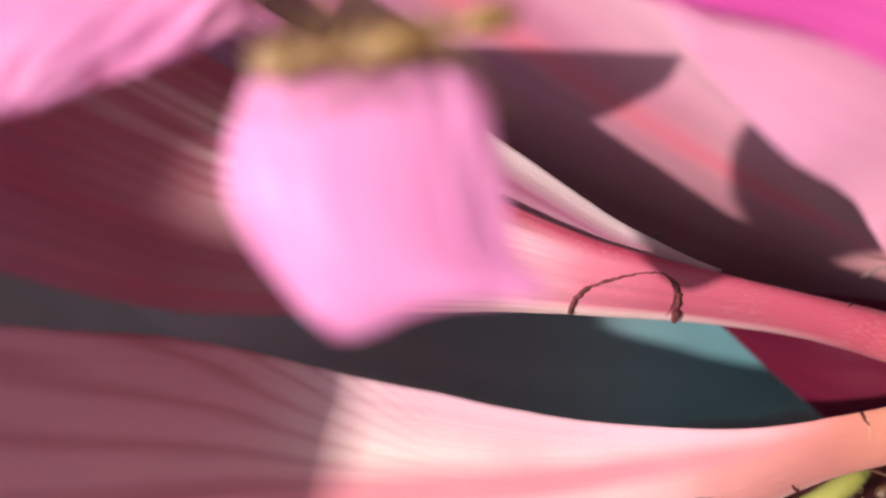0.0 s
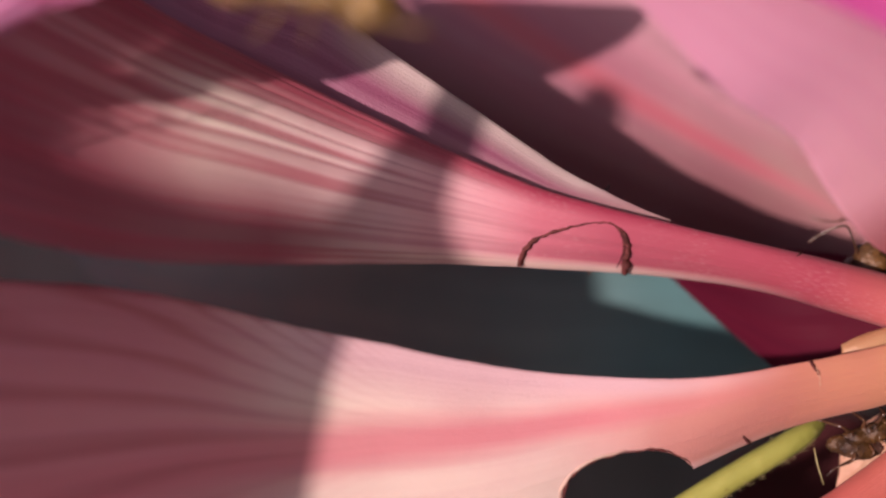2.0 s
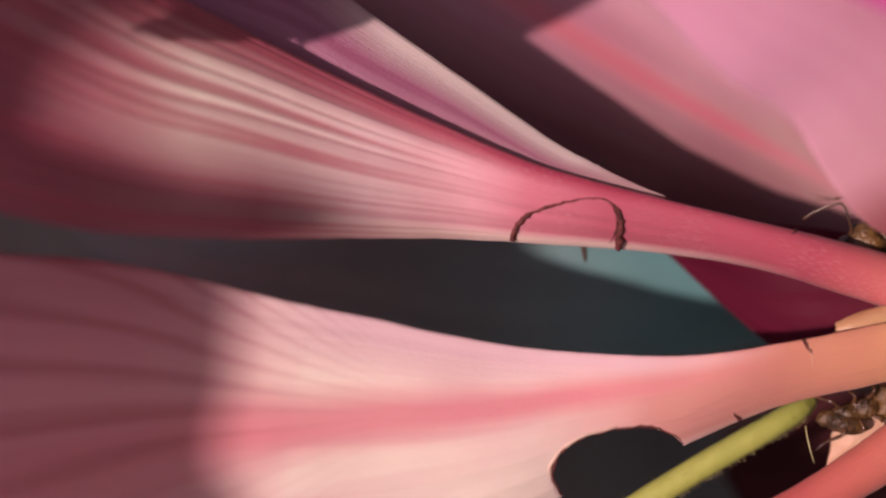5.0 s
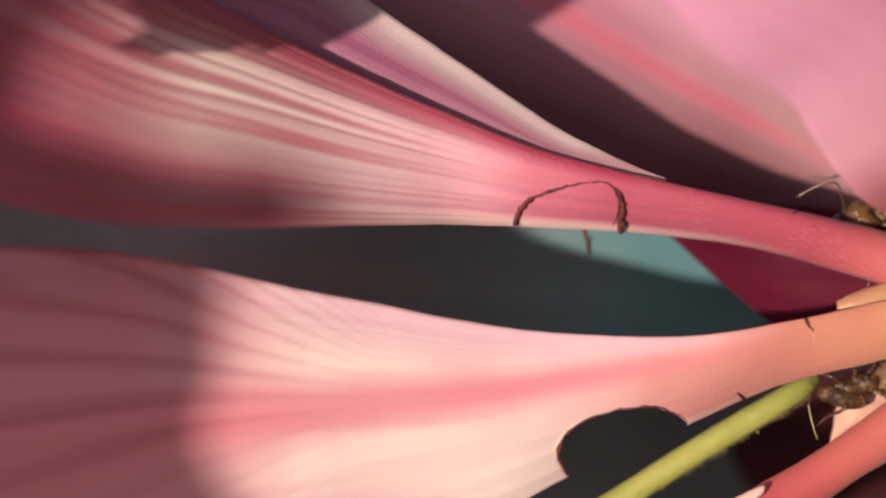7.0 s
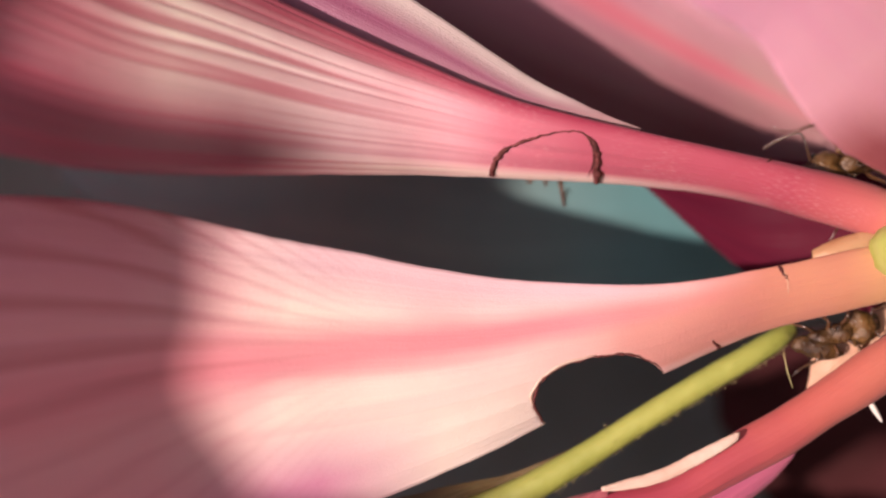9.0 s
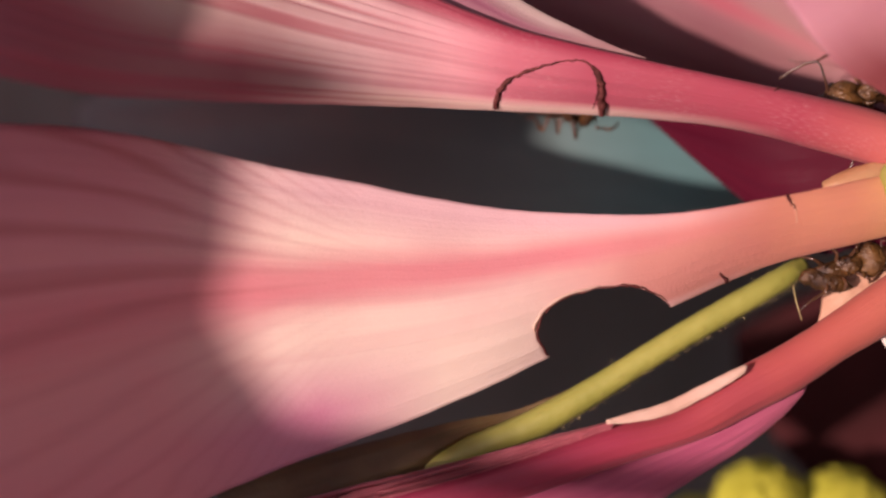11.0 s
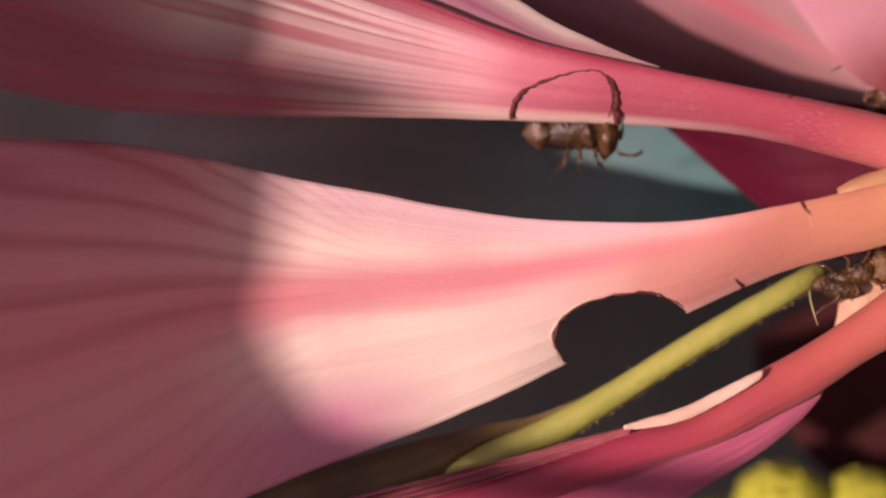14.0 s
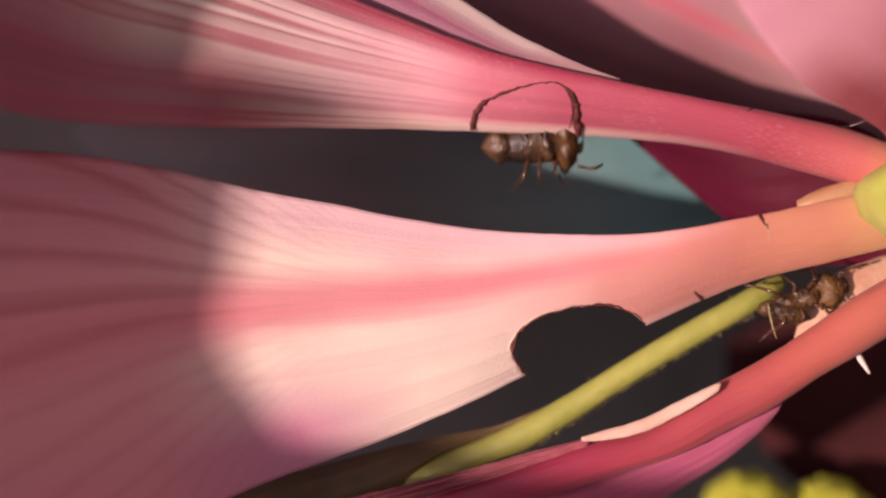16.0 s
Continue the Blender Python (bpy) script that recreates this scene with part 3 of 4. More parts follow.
flower_part(petal("petal", [
    ((9.50, -1.00, -28.00), (5.80, -0.50, -24.60), 0.4, 0.7), ((12.44, -3.50, -28.18), (7.15, -2.00, -22.65), 0.5, 0.8), ((14.25, -6.50, -25.57), (8.64, -4.00, -18.92), 0.6, 1), ((15.69, -8.50, -21.61), (10.73, -6.00, -16.07), 0.6, 1),
    ((17.03, -10.00, -17.93), (12.82, -8.00, -13.68), 0.6, 1), ((17.97, -11.50, -13.76), (14.30, -10.00, -10.01), 0.5, 1), ((18.73, -12.60, -9.52), (16.88, -12.00, -6.30), 0.4, 1), ((19.13, -13.00, -6.35), (18.12, -13.00, -4.83), 0.2, 1), ((19.43, -13.30, -4.20), (19.30, -13.30, -3.85), 0.05, 1)],
    near_tissue, flower, "light pink petal bending towards the light", nu=90, nv=36, ripple=0.02, waves=3, wobble=0.06, seed=6))

flower_part(petal("petal", [
    ((14.17, -12.00, -27.63), (12.37, -12.00, -24.47), 0.4, 1), ((18.03, -13.60, -23.55), (14.57, -13.60, -18.67), 0.6, 1), ((21.00, -14.40, -18.91), (16.78, -14.40, -12.94), 0.6, 1), ((22.76, -14.40, -13.64), (18.32, -14.40, -8.89), 0.6, 1),
    ((23.20, -14.40, -7.49), (19.24, -14.40, -4.06), 0.5, 1), ((24.08, -14.40, -0.46), (20.65, -14.40, 1.30), 0.5, 1)],
    magenta_tissue, flower, "bright magenta petal edge", nu=50, nv=20, ripple=0.06, seed=7))

claw = flower_part(petal("petal", [
    ((0.61, 0.60, -26.00), (-2.29, 0.60, -26.00), 1.2, 0.5), ((-1.33, 0.40, -22.67), (-4.37, 0.40, -22.67), 1.2, 0.5), ((-2.91, 0.30, -20.37), (-5.51, 0.30, -20.66), 1.1, 0.55), ((-4.58, 0.20, -17.74), (-7.06, 0.20, -18.32), 1.0, 0.6),
    ((-6.01, 0.10, -15.12), (-8.40, 0.10, -15.70), 0.9, 0.7), ((-8.06, 0.00, -11.94), (-9.50, 0.00, -13.37), 0.8, 0.7), ((-8.72, 0.00, -8.78), (-10.73, 0.00, -9.64), 0.9, 0.8), ((-9.59, 0.00, -5.62), (-11.88, 0.00, -6.20), 0.9, 0.8),
    ((-10.88, 0.00, -1.03), (-13.32, 0.00, -1.89), 0.9, 0.8), ((-12.25, 0.00, 4.13), (-14.89, 0.00, 3.56), 0.9, 0.8), ((-13.46, 0.00, 9.59), (-16.62, 0.00, 9.01), 0.9, 0.8)],
    red_tissue, flower, "red petal claw peeled along its edge", nu=90, nv=26, ripple=0.02, seed=8))

flower_part(petal("petal", [
    ((-6.40, 1.00, -19.17), (-7.28, 1.00, -18.94), 0.1, 0.8), ((-6.99, 1.00, -17.42), (-8.62, 1.20, -17.83), 0.4, 0.8), ((-8.59, 1.00, -14.50), (-10.22, 1.40, -15.93), 0.6, 0.9), ((-10.35, 1.00, -10.11), (-11.73, 1.60, -13.62), 0.7, 1),
    ((-11.95, 1.00, -5.14), (-13.61, 1.80, -10.85), 0.8, 1), ((-13.42, 1.00, 0.70), (-16.63, 2.00, -6.43), 0.8, 1)],
    mauve_tissue, flower, "mauve underside of a folded petal", nu=40, nv=20, ripple=0.04, seed=9))

flower_part(petal("petal", [
    ((1.21, 2.40, -26.38), (-1.74, 2.00, -26.38), 0.6, 0.5), ((0.20, 2.40, -23.30), (-2.90, 1.60, -23.06), 0.6, 0.55), ((-0.60, 2.40, -21.80), (-3.40, 1.60, -21.30), 0.5, 0.6), ((-1.20, 2.30, -21.20), (-3.70, 1.60, -20.60), 0.4, 0.7),
    ((-2.30, 2.20, -20.30), (-3.95, 1.60, -19.80), 0.2, 0.8)],
    stump_mat, flower, "pale stump of a cut petal", nu=30, nv=16, ripple=0.03, seed=10))

flower_part(petal("torn_strip", [
    ((-5.63, -0.75, -15.51), (-6.05, -0.85, -15.37), 0.05, 0.8), ((-5.77, -0.75, -15.03), (-6.46, -0.95, -14.69), 0.1, 0.8), ((-6.54, -0.70, -13.48), (-7.23, -0.90, -13.38), 0.1, 0.8), ((-7.51, -0.65, -11.51), (-8.11, -0.85, -11.61), 0.1, 0.8),
    ((-8.03, -0.60, -9.82), (-8.51, -0.80, -9.78), 0.08, 0.8), ((-8.44, -0.55, -8.55), (-8.61, -0.70, -8.53), 0.02, 0.8)],
    sepal_mat, flower, "peeled cream strip along the claw", thick=0.3, nu=30, nv=10, ripple=0.02, seed=11))

flower_part(petal("torn_strip", [
    ((-8.45, -0.50, -8.99), (-8.81, -0.70, -8.81), 0.1, 0.6), ((-9.13, -0.50, -6.14), (-9.73, -0.80, -6.11), 0.3, 0.6), ((-10.09, -0.50, -2.73), (-10.86, -0.80, -2.71), 0.3, 0.6), ((-10.95, -0.50, 0.68), (-11.79, -0.80, 0.68), 0.3, 0.6),
    ((-11.80, -0.50, 4.09), (-12.70, -0.80, 4.07), 0.3, 0.6), ((-12.91, -0.50, 8.64), (-13.83, -0.80, 8.60), 0.3, 0.6)],
    wrinkled_tissue, flower, "rolled wrinkled petal edge", nu=160, nv=24, ripple=0.34, waves=16, seed=12, frill=0.45))

flower_part(petal("sepal", [
    ((4.78, 0.20, -23.50), (3.53, 0.00, -23.42), 0.1, 0.8), ((4.50, 0.30, -21.82), (3.36, 0.00, -21.70), 0.3, 0.8), ((4.08, 0.50, -20.59), (3.11, 0.20, -20.34), 0.3, 0.8), ((3.58, 0.80, -19.74), (3.10, 0.60, -19.67), 0.2, 0.8)],
    sepal_green, flower, "small yellowish sepal between the claws", nu=20, nv=10, ripple=0.02, seed=13))

flower_part(tube("pedicel", [(2.93, 0.50, -26.24), (-3, 5, -60), (-8, 10, -200), (-12, 14, -452)], [1.6, 1.3, 1.8, 3.0], stalk_green, flower, "green flower stem", 12, 40))
flower_part(blob("receptacle", (3.60, -4.00, -24.05), (2.2, 5.4, 2.4), centre_green, flower, "yellow-green centre", 0.12, 4.0))


def stalk():
    pts = [(-0.75, 3.60, -19.60), (-1.40, 2.90, -18.45), (-2.68, 2.60, -16.12), (-4.23, 2.40, -13.37), (-5.85, 2.20, -10.63), (-7.53, 2.10, -7.92), (-9.06, 2.00, -5.23), (-10.45, 2.20, -2.26), (-12.00, 3.00, 1.32), (-14.40, 5.50, 6.84)]
    rad = [0.52, 0.60, 0.65, 0.67, 0.66, 0.70, 0.78, 0.86, 0.95, 1.05]
    flower_part(tube("style_stalk", pts, rad, stalk_green, flower, "hairy yellow-green stalk", 20, 70, 0.06, 3.0))
    bm = bmesh.new()
    rng = random.Random(5)
    for i in range(260):
        s = rng.uniform(0.08, 0.72)
        p, d = glide(pts, s), (glide(pts, s + 0.01) - glide(pts, s - 0.01)).normalized()
        r = glide([(x, 0, 0) for x in rad], s)[0]
        side = d.cross(Vector((0, 1, 0))).normalized()
        up = side.cross(d)
        a = rng.uniform(0, 2 * math.pi) if i % 6 == 0 else rng.gauss(0.0, 0.55)
        out = side * math.cos(a) + up * math.sin(a)
        ln = rng.uniform(0.12, 0.32)
        q = p + out * r * 0.95
        tip = q + out * ln + d * rng.uniform(-0.2, 0.2)
        tube_into(bm, [q, (q + tip) / 2 + d * 0.03, tip], [0.016, 0.011, 0.004], 4, 3)
    ob = part("hairs", bm, hair_mat, flower, "fine pale hairs")
    ob["kind"] = "stuff"
    flower_part(ob)


stalk()
# petal coloured nearly black to paint the shade in the gap below
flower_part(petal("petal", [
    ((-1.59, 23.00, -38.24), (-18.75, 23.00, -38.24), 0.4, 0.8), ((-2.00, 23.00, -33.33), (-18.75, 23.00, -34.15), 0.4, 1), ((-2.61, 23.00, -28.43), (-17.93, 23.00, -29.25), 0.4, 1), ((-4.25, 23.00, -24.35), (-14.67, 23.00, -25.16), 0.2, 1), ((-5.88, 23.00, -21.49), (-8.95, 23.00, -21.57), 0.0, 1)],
    shaded_petal_mat, flower, "burgundy petal below with shade put into its colour", nu=24, nv=16, ripple=0.04, seed=16))
flower_part(petal("bract", [
    ((-6.38, 2.90, -9.25), (-6.61, 2.80, -9.17), 0.02, 1), ((-7.57, 2.70, -6.52), (-8.28, 2.60, -6.51), 0.05, 1), ((-8.47, 2.60, -4.10), (-9.20, 2.50, -4.09), 0.1, 1), ((-8.95, 2.40, -1.39), (-10.30, 2.20, -1.70), 0.2, 1), ((-9.69, 2.20, 1.93), (-12.90, 2.00, 1.63), 0.4, 1),
    ((-10.87, 2.60, 6.18), (-14.30, 2.60, 5.59), 0.5, 1), ((-12.52, 3.40, 11.75), (-16.32, 3.40, 11.18), 0.5, 1)], bract_mat, flower, "brown withered bract beside the stalk", nu=40, nv=16, ripple=0.08, seed=15))
flower_part(tube("bristle", [(-4.00, 0.50, -22.60), (-4.60, 0.50, -22.95), (-5.30, 0.40, -23.36)], [0.10, 0.16, 0.06], bristle_mat, flower, "pale bristle", 6, 8))
flower_part(tube("bristle", [(-1.71, 0.60, -18.22), (-2.57, 0.40, -18.33), (-3.49, 0.20, -18.55)], [0.035, 0.035, 0.02], hair_mat, flower, "", 6, 8))


# ---- browned cuts on the petals ----
def drape(ob, points, lift=-0.02):
    """Lay points on the light side of a petal."""
    me = ob.data
    tree = BVHTree.FromPolygons([v.co.copy() for v in me.vertices], [tuple(p.vertices) for p in me.polygons])
    out = []
    for p in points:
        hit = tree.ray_cast(Vector((p[0], -30, p[2])) * MM, Vector((0, 1, 0)))[0]
        if hit:
            out.append((p[0], hit.y / MM - lift, p[2]))
    return out


def cut_line(ob, points, radii, seed, label="", mat=None, sink=0.015):
    fine = [glide(points, i / 50) for i in range(51)]
    rng = random.Random(seed)
    fine = [p + Vector((rng.gauss(0, 0.025), 0, rng.gauss(0, 0.025))) for p in fine]
    fine = drape(ob, fine, -sink)
    n = len(fine) - 1
    rad = [glide([(r, 0, 0) for r in radii], i / n)[0] * rng.uniform(0.75, 1.2) for i in range(n + 1)]
    return tube("cut_edge", fine, rad, mat or wound_mat, ob, label, 7, 200, 0.5, seed)


ARC = [(7.00, 0.00, -2.98), (7.78, 0.00, -3.07), (8.49, 0.00, -3.47), (8.98, 0.00, -4.33), (9.27, 0.00, -5.34), (9.50, 0.00, -6.34), (9.50, 0.00, -7.29), (9.15, 0.00, -7.92), (8.49, 0.00, -8.32), (7.72, 0.00, -8.44), (6.74, 0.00, -8.67)]
cut_line(upper, ARC, [0.17, 0.16, 0.12, 0.09, 0.06, 0.05, 0.06, 0.10, 0.17, 0.21, 0.22], 1, "dark browned arc cut")
cut_line(upper, [(9.33, 0.00, -7.63), (8.78, 0.00, -8.04), (8.12, 0.00, -8.18), (7.35, 0.00, -8.12)], [0.03, 0.06, 0.05, 0.03], 2)
cut_line(lower, [bite_point(a, 0.03) for a in range(-12, 149, 10)],
         [0.05, 0.07, 0.09, 0.10, 0.10, 0.08, 0.06, 0.05, 0.05, 0.06, 0.07, 0.08, 0.08, 0.06, 0.05, 0.04, 0.03], 3, "dark ragged rim of the bite")
FRINGE = drape(lower, [bite_point(a, 0.12) for a in range(4, 78, 7)], 0.03)
tube("torn_strip", FRINGE, [0.02, 0.06, 0.08, 0.05, 0.08, 0.07, 0.05, 0.07, 0.05, 0.03, 0.02], sepal_mat, lower, "pale torn fringe of the bite", 6, 40, 0.4, 7.0)
cut_line(lower, [(2.76, 0.00, -17.33), (2.44, 0.00, -17.51), (2.15, 0.00, -17.79)], [0.1, 0.06, 0.02], 4, "small scar")
cut_line(lower, [(2.55, 0.00, -17.56), (1.98, 0.00, -17.79), (1.32, 0.00, -17.91)], [0.02, 0.03, 0.015], 8, "pale ring across the claw", stump_mat)
cut_line(lower, [(-1.06, 0.00, -14.35), (-1.29, 0.00, -14.64), (-1.55, 0.00, -14.98)], [0.02, 0.06, 0.09], 5)
cut_line(upper, [(8.58, 0.00, -17.91), (8.35, 0.00, -17.39), (8.06, 0.00, -16.88)], [0.1, 0.04, 0.02], 6)


# ---- ants ----
def lump_into(bm, at, size, rough, seed, grain=0.03, form=None, segments=28):
    """A body segment: a rounded form with a dented, finely knobbly skin."""
    made = bmesh.ops.create_uvsphere(bm, u_segments=segments, v_segments=segments * 2 // 3, radius=1.0)["verts"]
    for v in made:
        k = 1 + rough * noise.noise(v.co * 1.8 + Vector((seed, 2.0, 0))) + grain * noise.noise(v.co * 7.0 + Vector((0, seed, 5.0)))
        q = form(v.co.copy()) if form else v.co
        v.co = Vector((at[i] + q[i] * size[i] * k for i in range(3))) * MM


def head_form(q):
    # two rounded rear lobes with a cleft between them, narrowing to the jaws
    q.y *= 1.08 - 0.30 * max(q.x, 0.0)
    q.x -= 0.35 * (1 - min(abs(q.y) * 2.2, 1.0)) * min(q.x, 0.0) * 1.2
    q.z *= 1 - 0.12 * (1 - min(abs(q.y) * 3, 1.0)) * (q.z > 0)
    return q


def gaster_form(q):
    # egg-shaped, drawn out to a point behind, with shallow ring furrows
    q.y *= 1 - 0.42 * max(-q.x, 0.0) ** 2
    q.z *= 1 - 0.38 * max(-q.x, 0.0) ** 2
    ring = 1 - 0.035 * (math.sin(q.x * 11.0) > 0.8)
    q.y *= ring
    q.z *= ring
    return q


def ant(label, body, limb, tuck=1.0, stout=1.0, curl=0.0):
    """A leafcutter ant, head along x and back up. tuck: how far the legs reach out. stout: how thick body and legs are.
    curl: degrees by which the hind body is bent round beside the trunk."""
    e = thing("leafcutter_ant", label, "ant", group="leafcutter ants")

    def add(name, fill, mat, parent):
        bm = bmesh.new()
        fill(bm)
        return part(name, bm, mat, parent)

    w = 0.25 + 0.75 * stout
    head = add("head", lambda bm: lump_into(bm, (2.55, 0, 0.1), (1.05, 1.02 * (0.6 + 0.4 * w), 0.72 * (0.6 + 0.4 * w)), 0.10, 1, 0.06, head_form), body, e)

    def trunk(bm):
        lump_into(bm, (1.1, 0, 0.12), (0.85, 0.55 * w, 0.58 * w), 0.2, 4)
        lump_into(bm, (0.45, 0, 0.0), (1.0, 0.48 * w, 0.50 * w), 0.2, 5)
        lump_into(bm, (-0.3, 0, 0.04), (0.9, 0.46 * w, 0.48 * w), 0.2, 6)
        if stout > 1.5:
            lump_into(bm, (0.0, 0, 0.02), (3.1, 0.53 * w, 0.53 * w), 0.16, 14, 0.02)
        tube_into(bm, [(1.5, 0, 0.05), (1.9, 0, 0.1)], [0.26, 0.22], 10, 4)
    thorax = add("thorax", trunk, body, e)

    def waist(bm):
        lump_into(bm, (-0.98, 0, 0.02), (0.55, 0.26 * w ** 1.5, 0.28 * w ** 1.5), 0.12, 7)
        lump_into(bm, (-1.45, 0, 0.05), (0.75, 0.38 * w ** 1.5, 0.36 * w ** 1.5), 0.16, 8)
    add("petiole", waist, body, e)
    gaster = add("gaster", lambda bm: lump_into(bm, (-2.75, 0, 0.0), (1.5, 0.74, 0.74), 0.12, 9, 0.06, gaster_form, 32), body, e)
    rng = random.Random(len(label))

    def bristles(bm, at, size, count):
        for _ in range(count):
            d = Vector((rng.gauss(0, 1), rng.gauss(0, 1), abs(rng.gauss(0, 1)))).normalized()
            q = Vector([at[k] + d[k] * size[k] * 0.92 for k in range(3)])
            tip = q + (d + Vector((-0.5, 0, 0))) * rng.uniform(0.14, 0.26)
            tube_into(bm, [q, q.lerp(tip, 0.6) + d * 0.02, tip], [0.02, 0.014, 0.004], 4, 3)
    for owner, at, size in ((head, (2.55, 0, 0.1), (1.0, 0.95, 0.7)), (gaster, (-2.4, 0, 0.08), (1.0, 0.75, 0.75))):
        add("bristles", lambda bm: bristles(bm, at, size, 34), limb, owner)["kind"] = "stuff"
    bend = Matrix.Translation(Vector((-1.5, 0, 0)) * MM) @ Matrix.Rotation(radians(curl), 4, "Z") @ Matrix.Translation(Vector((1.5, 0, 0)) * MM)
    for ob in (gaster, *gaster.children):
        ob.data.transform(bend)
    legs, slim = [], min(stout, 1.4)
    for s in (-1, 1):
        add("eye", lambda bm: blob_into(bm, (2.95, 0.88 * s, 0.28), (0.17, 0.12, 0.17), 0.0, 1, 12), eye_mat, head)
        add("mandible", lambda bm: tube_into(bm, [(3.35, 0.40 * s, -0.12), (3.75, 0.36 * s, -0.22), (3.98, 0.04 * s, -0.28)], [0.24, 0.2, 0.06], 8, 8), limb, head)
        add("head_spine", lambda bm: tube_into(bm, [(1.75, 0.7 * s, 0.5), (1.58, 0.92 * s, 0.78), (1.45, 1.0 * s, 1.0)], [0.15, 0.09, 0.02], 6, 5), body, head)
        add("antenna", lambda bm: tube_into(bm, [(3.3, 0.3 * s, 0.32), (3.45, 1.0 * s, 0.95 * tuck), (3.6, 1.75 * s * tuck, 1.3 * tuck), (4.1, 1.95 * s * tuck, 1.1 * tuck), (4.8, 2.0 * s * tuck, 0.6), (5.4, 1.9 * s * tuck, 0.2)],
                                            [0.07, 0.06, 0.065, 0.06, 0.075, 0.06], 6, 24), limb, head)
        for x in (1.2, 0.75, -0.45):
            add("spine", lambda bm: tube_into(bm, [(x, 0.3 * s, 0.4), (x - 0.1, 0.45 * s, 0.75), (x - 0.25, 0.55 * s, 1.05)], [0.13, 0.08, 0.015], 6, 5), body, thorax)
        for x, reach, knee in ((1.1, 1.3, 1.1), (0.45, -0.2, 1.35), (-0.15, -1.7, 1.2)):
            knee *= rng.uniform(0.85, 1.15)
            reach *= rng.uniform(0.85, 1.15)
            pts = [(x, 0.3 * s, -0.25), (x + reach * 0.25, 0.9 * s, 0.15), (x + reach * 0.7, 2.0 * s, knee), (x + reach * 0.95, 2.5 * s, knee * 0.6), (x + reach * 1.25, 3.1 * s, -0.8), (x + reach * 1.6, 3.6 * s, -1.35),
                   (x + reach * 1.95, 4.1 * s, -1.5)]
            pts = [(x + (a - x) * (0.4 + 0.6 * tuck), b * tuck, c * (0.3 + 0.7 * tuck)) for a, b, c in pts]
            leg = add("leg", lambda bm: tube_into(bm, pts[:5], [r * slim for r in (0.17, 0.13, 0.075, 0.085, 0.06)], 7, 28), limb, e)
            add("foot", lambda bm: tube_into(bm, pts[4:], [r * slim for r in (0.055, 0.045, 0.025)], 6, 10), limb, leg)
            legs.append(leg)
    return e, legs


def stance(at, ahead, back, size=1.0):
    """A pose in millimetres from a place, the way the head points and the way the back faces."""
    x = Vector(ahead).normalized()
    y = Vector(back).cross(x).normalized()
    z = x.cross(y)
    m = Matrix((x, y, z)).transposed().to_4x4()
    m.translation = Vector(at) * MM
    return m


def turned(at, angle, tilt=0.0):
    """A pose in millimetres, turned about the line of sight and tilted about the upright."""
    return Matrix.Translation(Vector(at) * MM) @ Matrix.Rotation(radians(angle), 4, "Y") @ Matrix.Rotation(radians(tilt), 4, "X")


def another(ob, label):
    return tagged(copy_thing(ob, Matrix()), label)


cutter, cutter_legs = ant("brown leafcutter ant sawing a petal from behind", ant_shaded_mat, ant_leg_mat, 0.55, 1.7)
sawing_leg = cutter_legs[0]
feeder, _ = ant("shiny brown leafcutter ant curled up between petal claws", ant_mat, ant_leg_mat, 0.5, 1.3, 150.0)
climber, _ = ant("dark brown leafcutter ant at the base of the petals", ant_mat, ant_leg_mat)
carrier, _ = ant("golden-brown leafcutter ant carrying a cut petal piece", ant_gold_mat, ant_gold_mat)
helper = another(carrier, "golden-brown leafcutter ant riding on a cut petal piece")
passer, _ = ant("golden-brown leafcutter ant walking over a near petal", ant_gold_mat, ant_gold_mat, 0.45)
cutter.scale = (0.66, 1.3, 1.1)
feeder.scale = (0.8, 0.8, 0.8)
carrier.scale = helper.scale = (0.78, 0.78, 0.78)
passer.scale = (0.88, 0.88, 0.88)


# ---- pieces that the ants carry, and unseen shade casters ----
def fragment(name, label, pairs, mat, frill=0.0):
    e = thing(name, label, "petal piece")
    petal("blade", pairs, mat, e, thick=0.25, nu=60, nv=60 if frill else 30, ripple=0.05, waves=3, wobble=0.12, seed=len(label), frill=frill)
    return e


piece = fragment("petal_fragment", "bright pink cut petal piece carried by ants", [
    ((4.7, 0.3, 4.2), (5.0, 0.3, -2.8), 0.2, 1), ((3.9, 0, 4.9), (4.4, 0, -4.0), 0.8, 1), ((2, 0, 5.4), (2.2, 0, -4.6), 1.0, 1), ((0, 0, 5.4), (0, 0, -5.0), 1.1, 1), ((-2.2, 0, 4.2), (-2.0, 0, -5.4), 1.0, 1),
    ((-3.6, 0, 3.0), (-3.4, -0.4, -6.6), 0.6, 1), ((-4.4, 0, 2.2), (-3.9, -0.2, -3.0), 0.3, 1), ((-5.2, 0, 1.2), (-5.1, 0, 0.2), 0.1, 1)], fragment_tissue, 0.35)
piece.scale = (0.925, 0.925, 0.925)
second = fragment("petal_fragment", "curled pink petal piece with a ragged frilled edge", [
    ((2.5, 0, 8.5), (2.6, 0, -6.5), 0.3, 1), ((1.2, -0.3, 8.8), (1.2, 0, -6.0), 1.0, 1), ((-0.8, -0.4, 8.6), (-0.2, 0, -4.4), 1.2, 1), ((-2.4, -0.2, 8.0), (-1.6, 0, -1.5), 0.8, 1), ((-3.4, 0, 7.0), (-3.0, 0, 2.0), 0.3, 1)],
    fragment_tissue, 1.4)

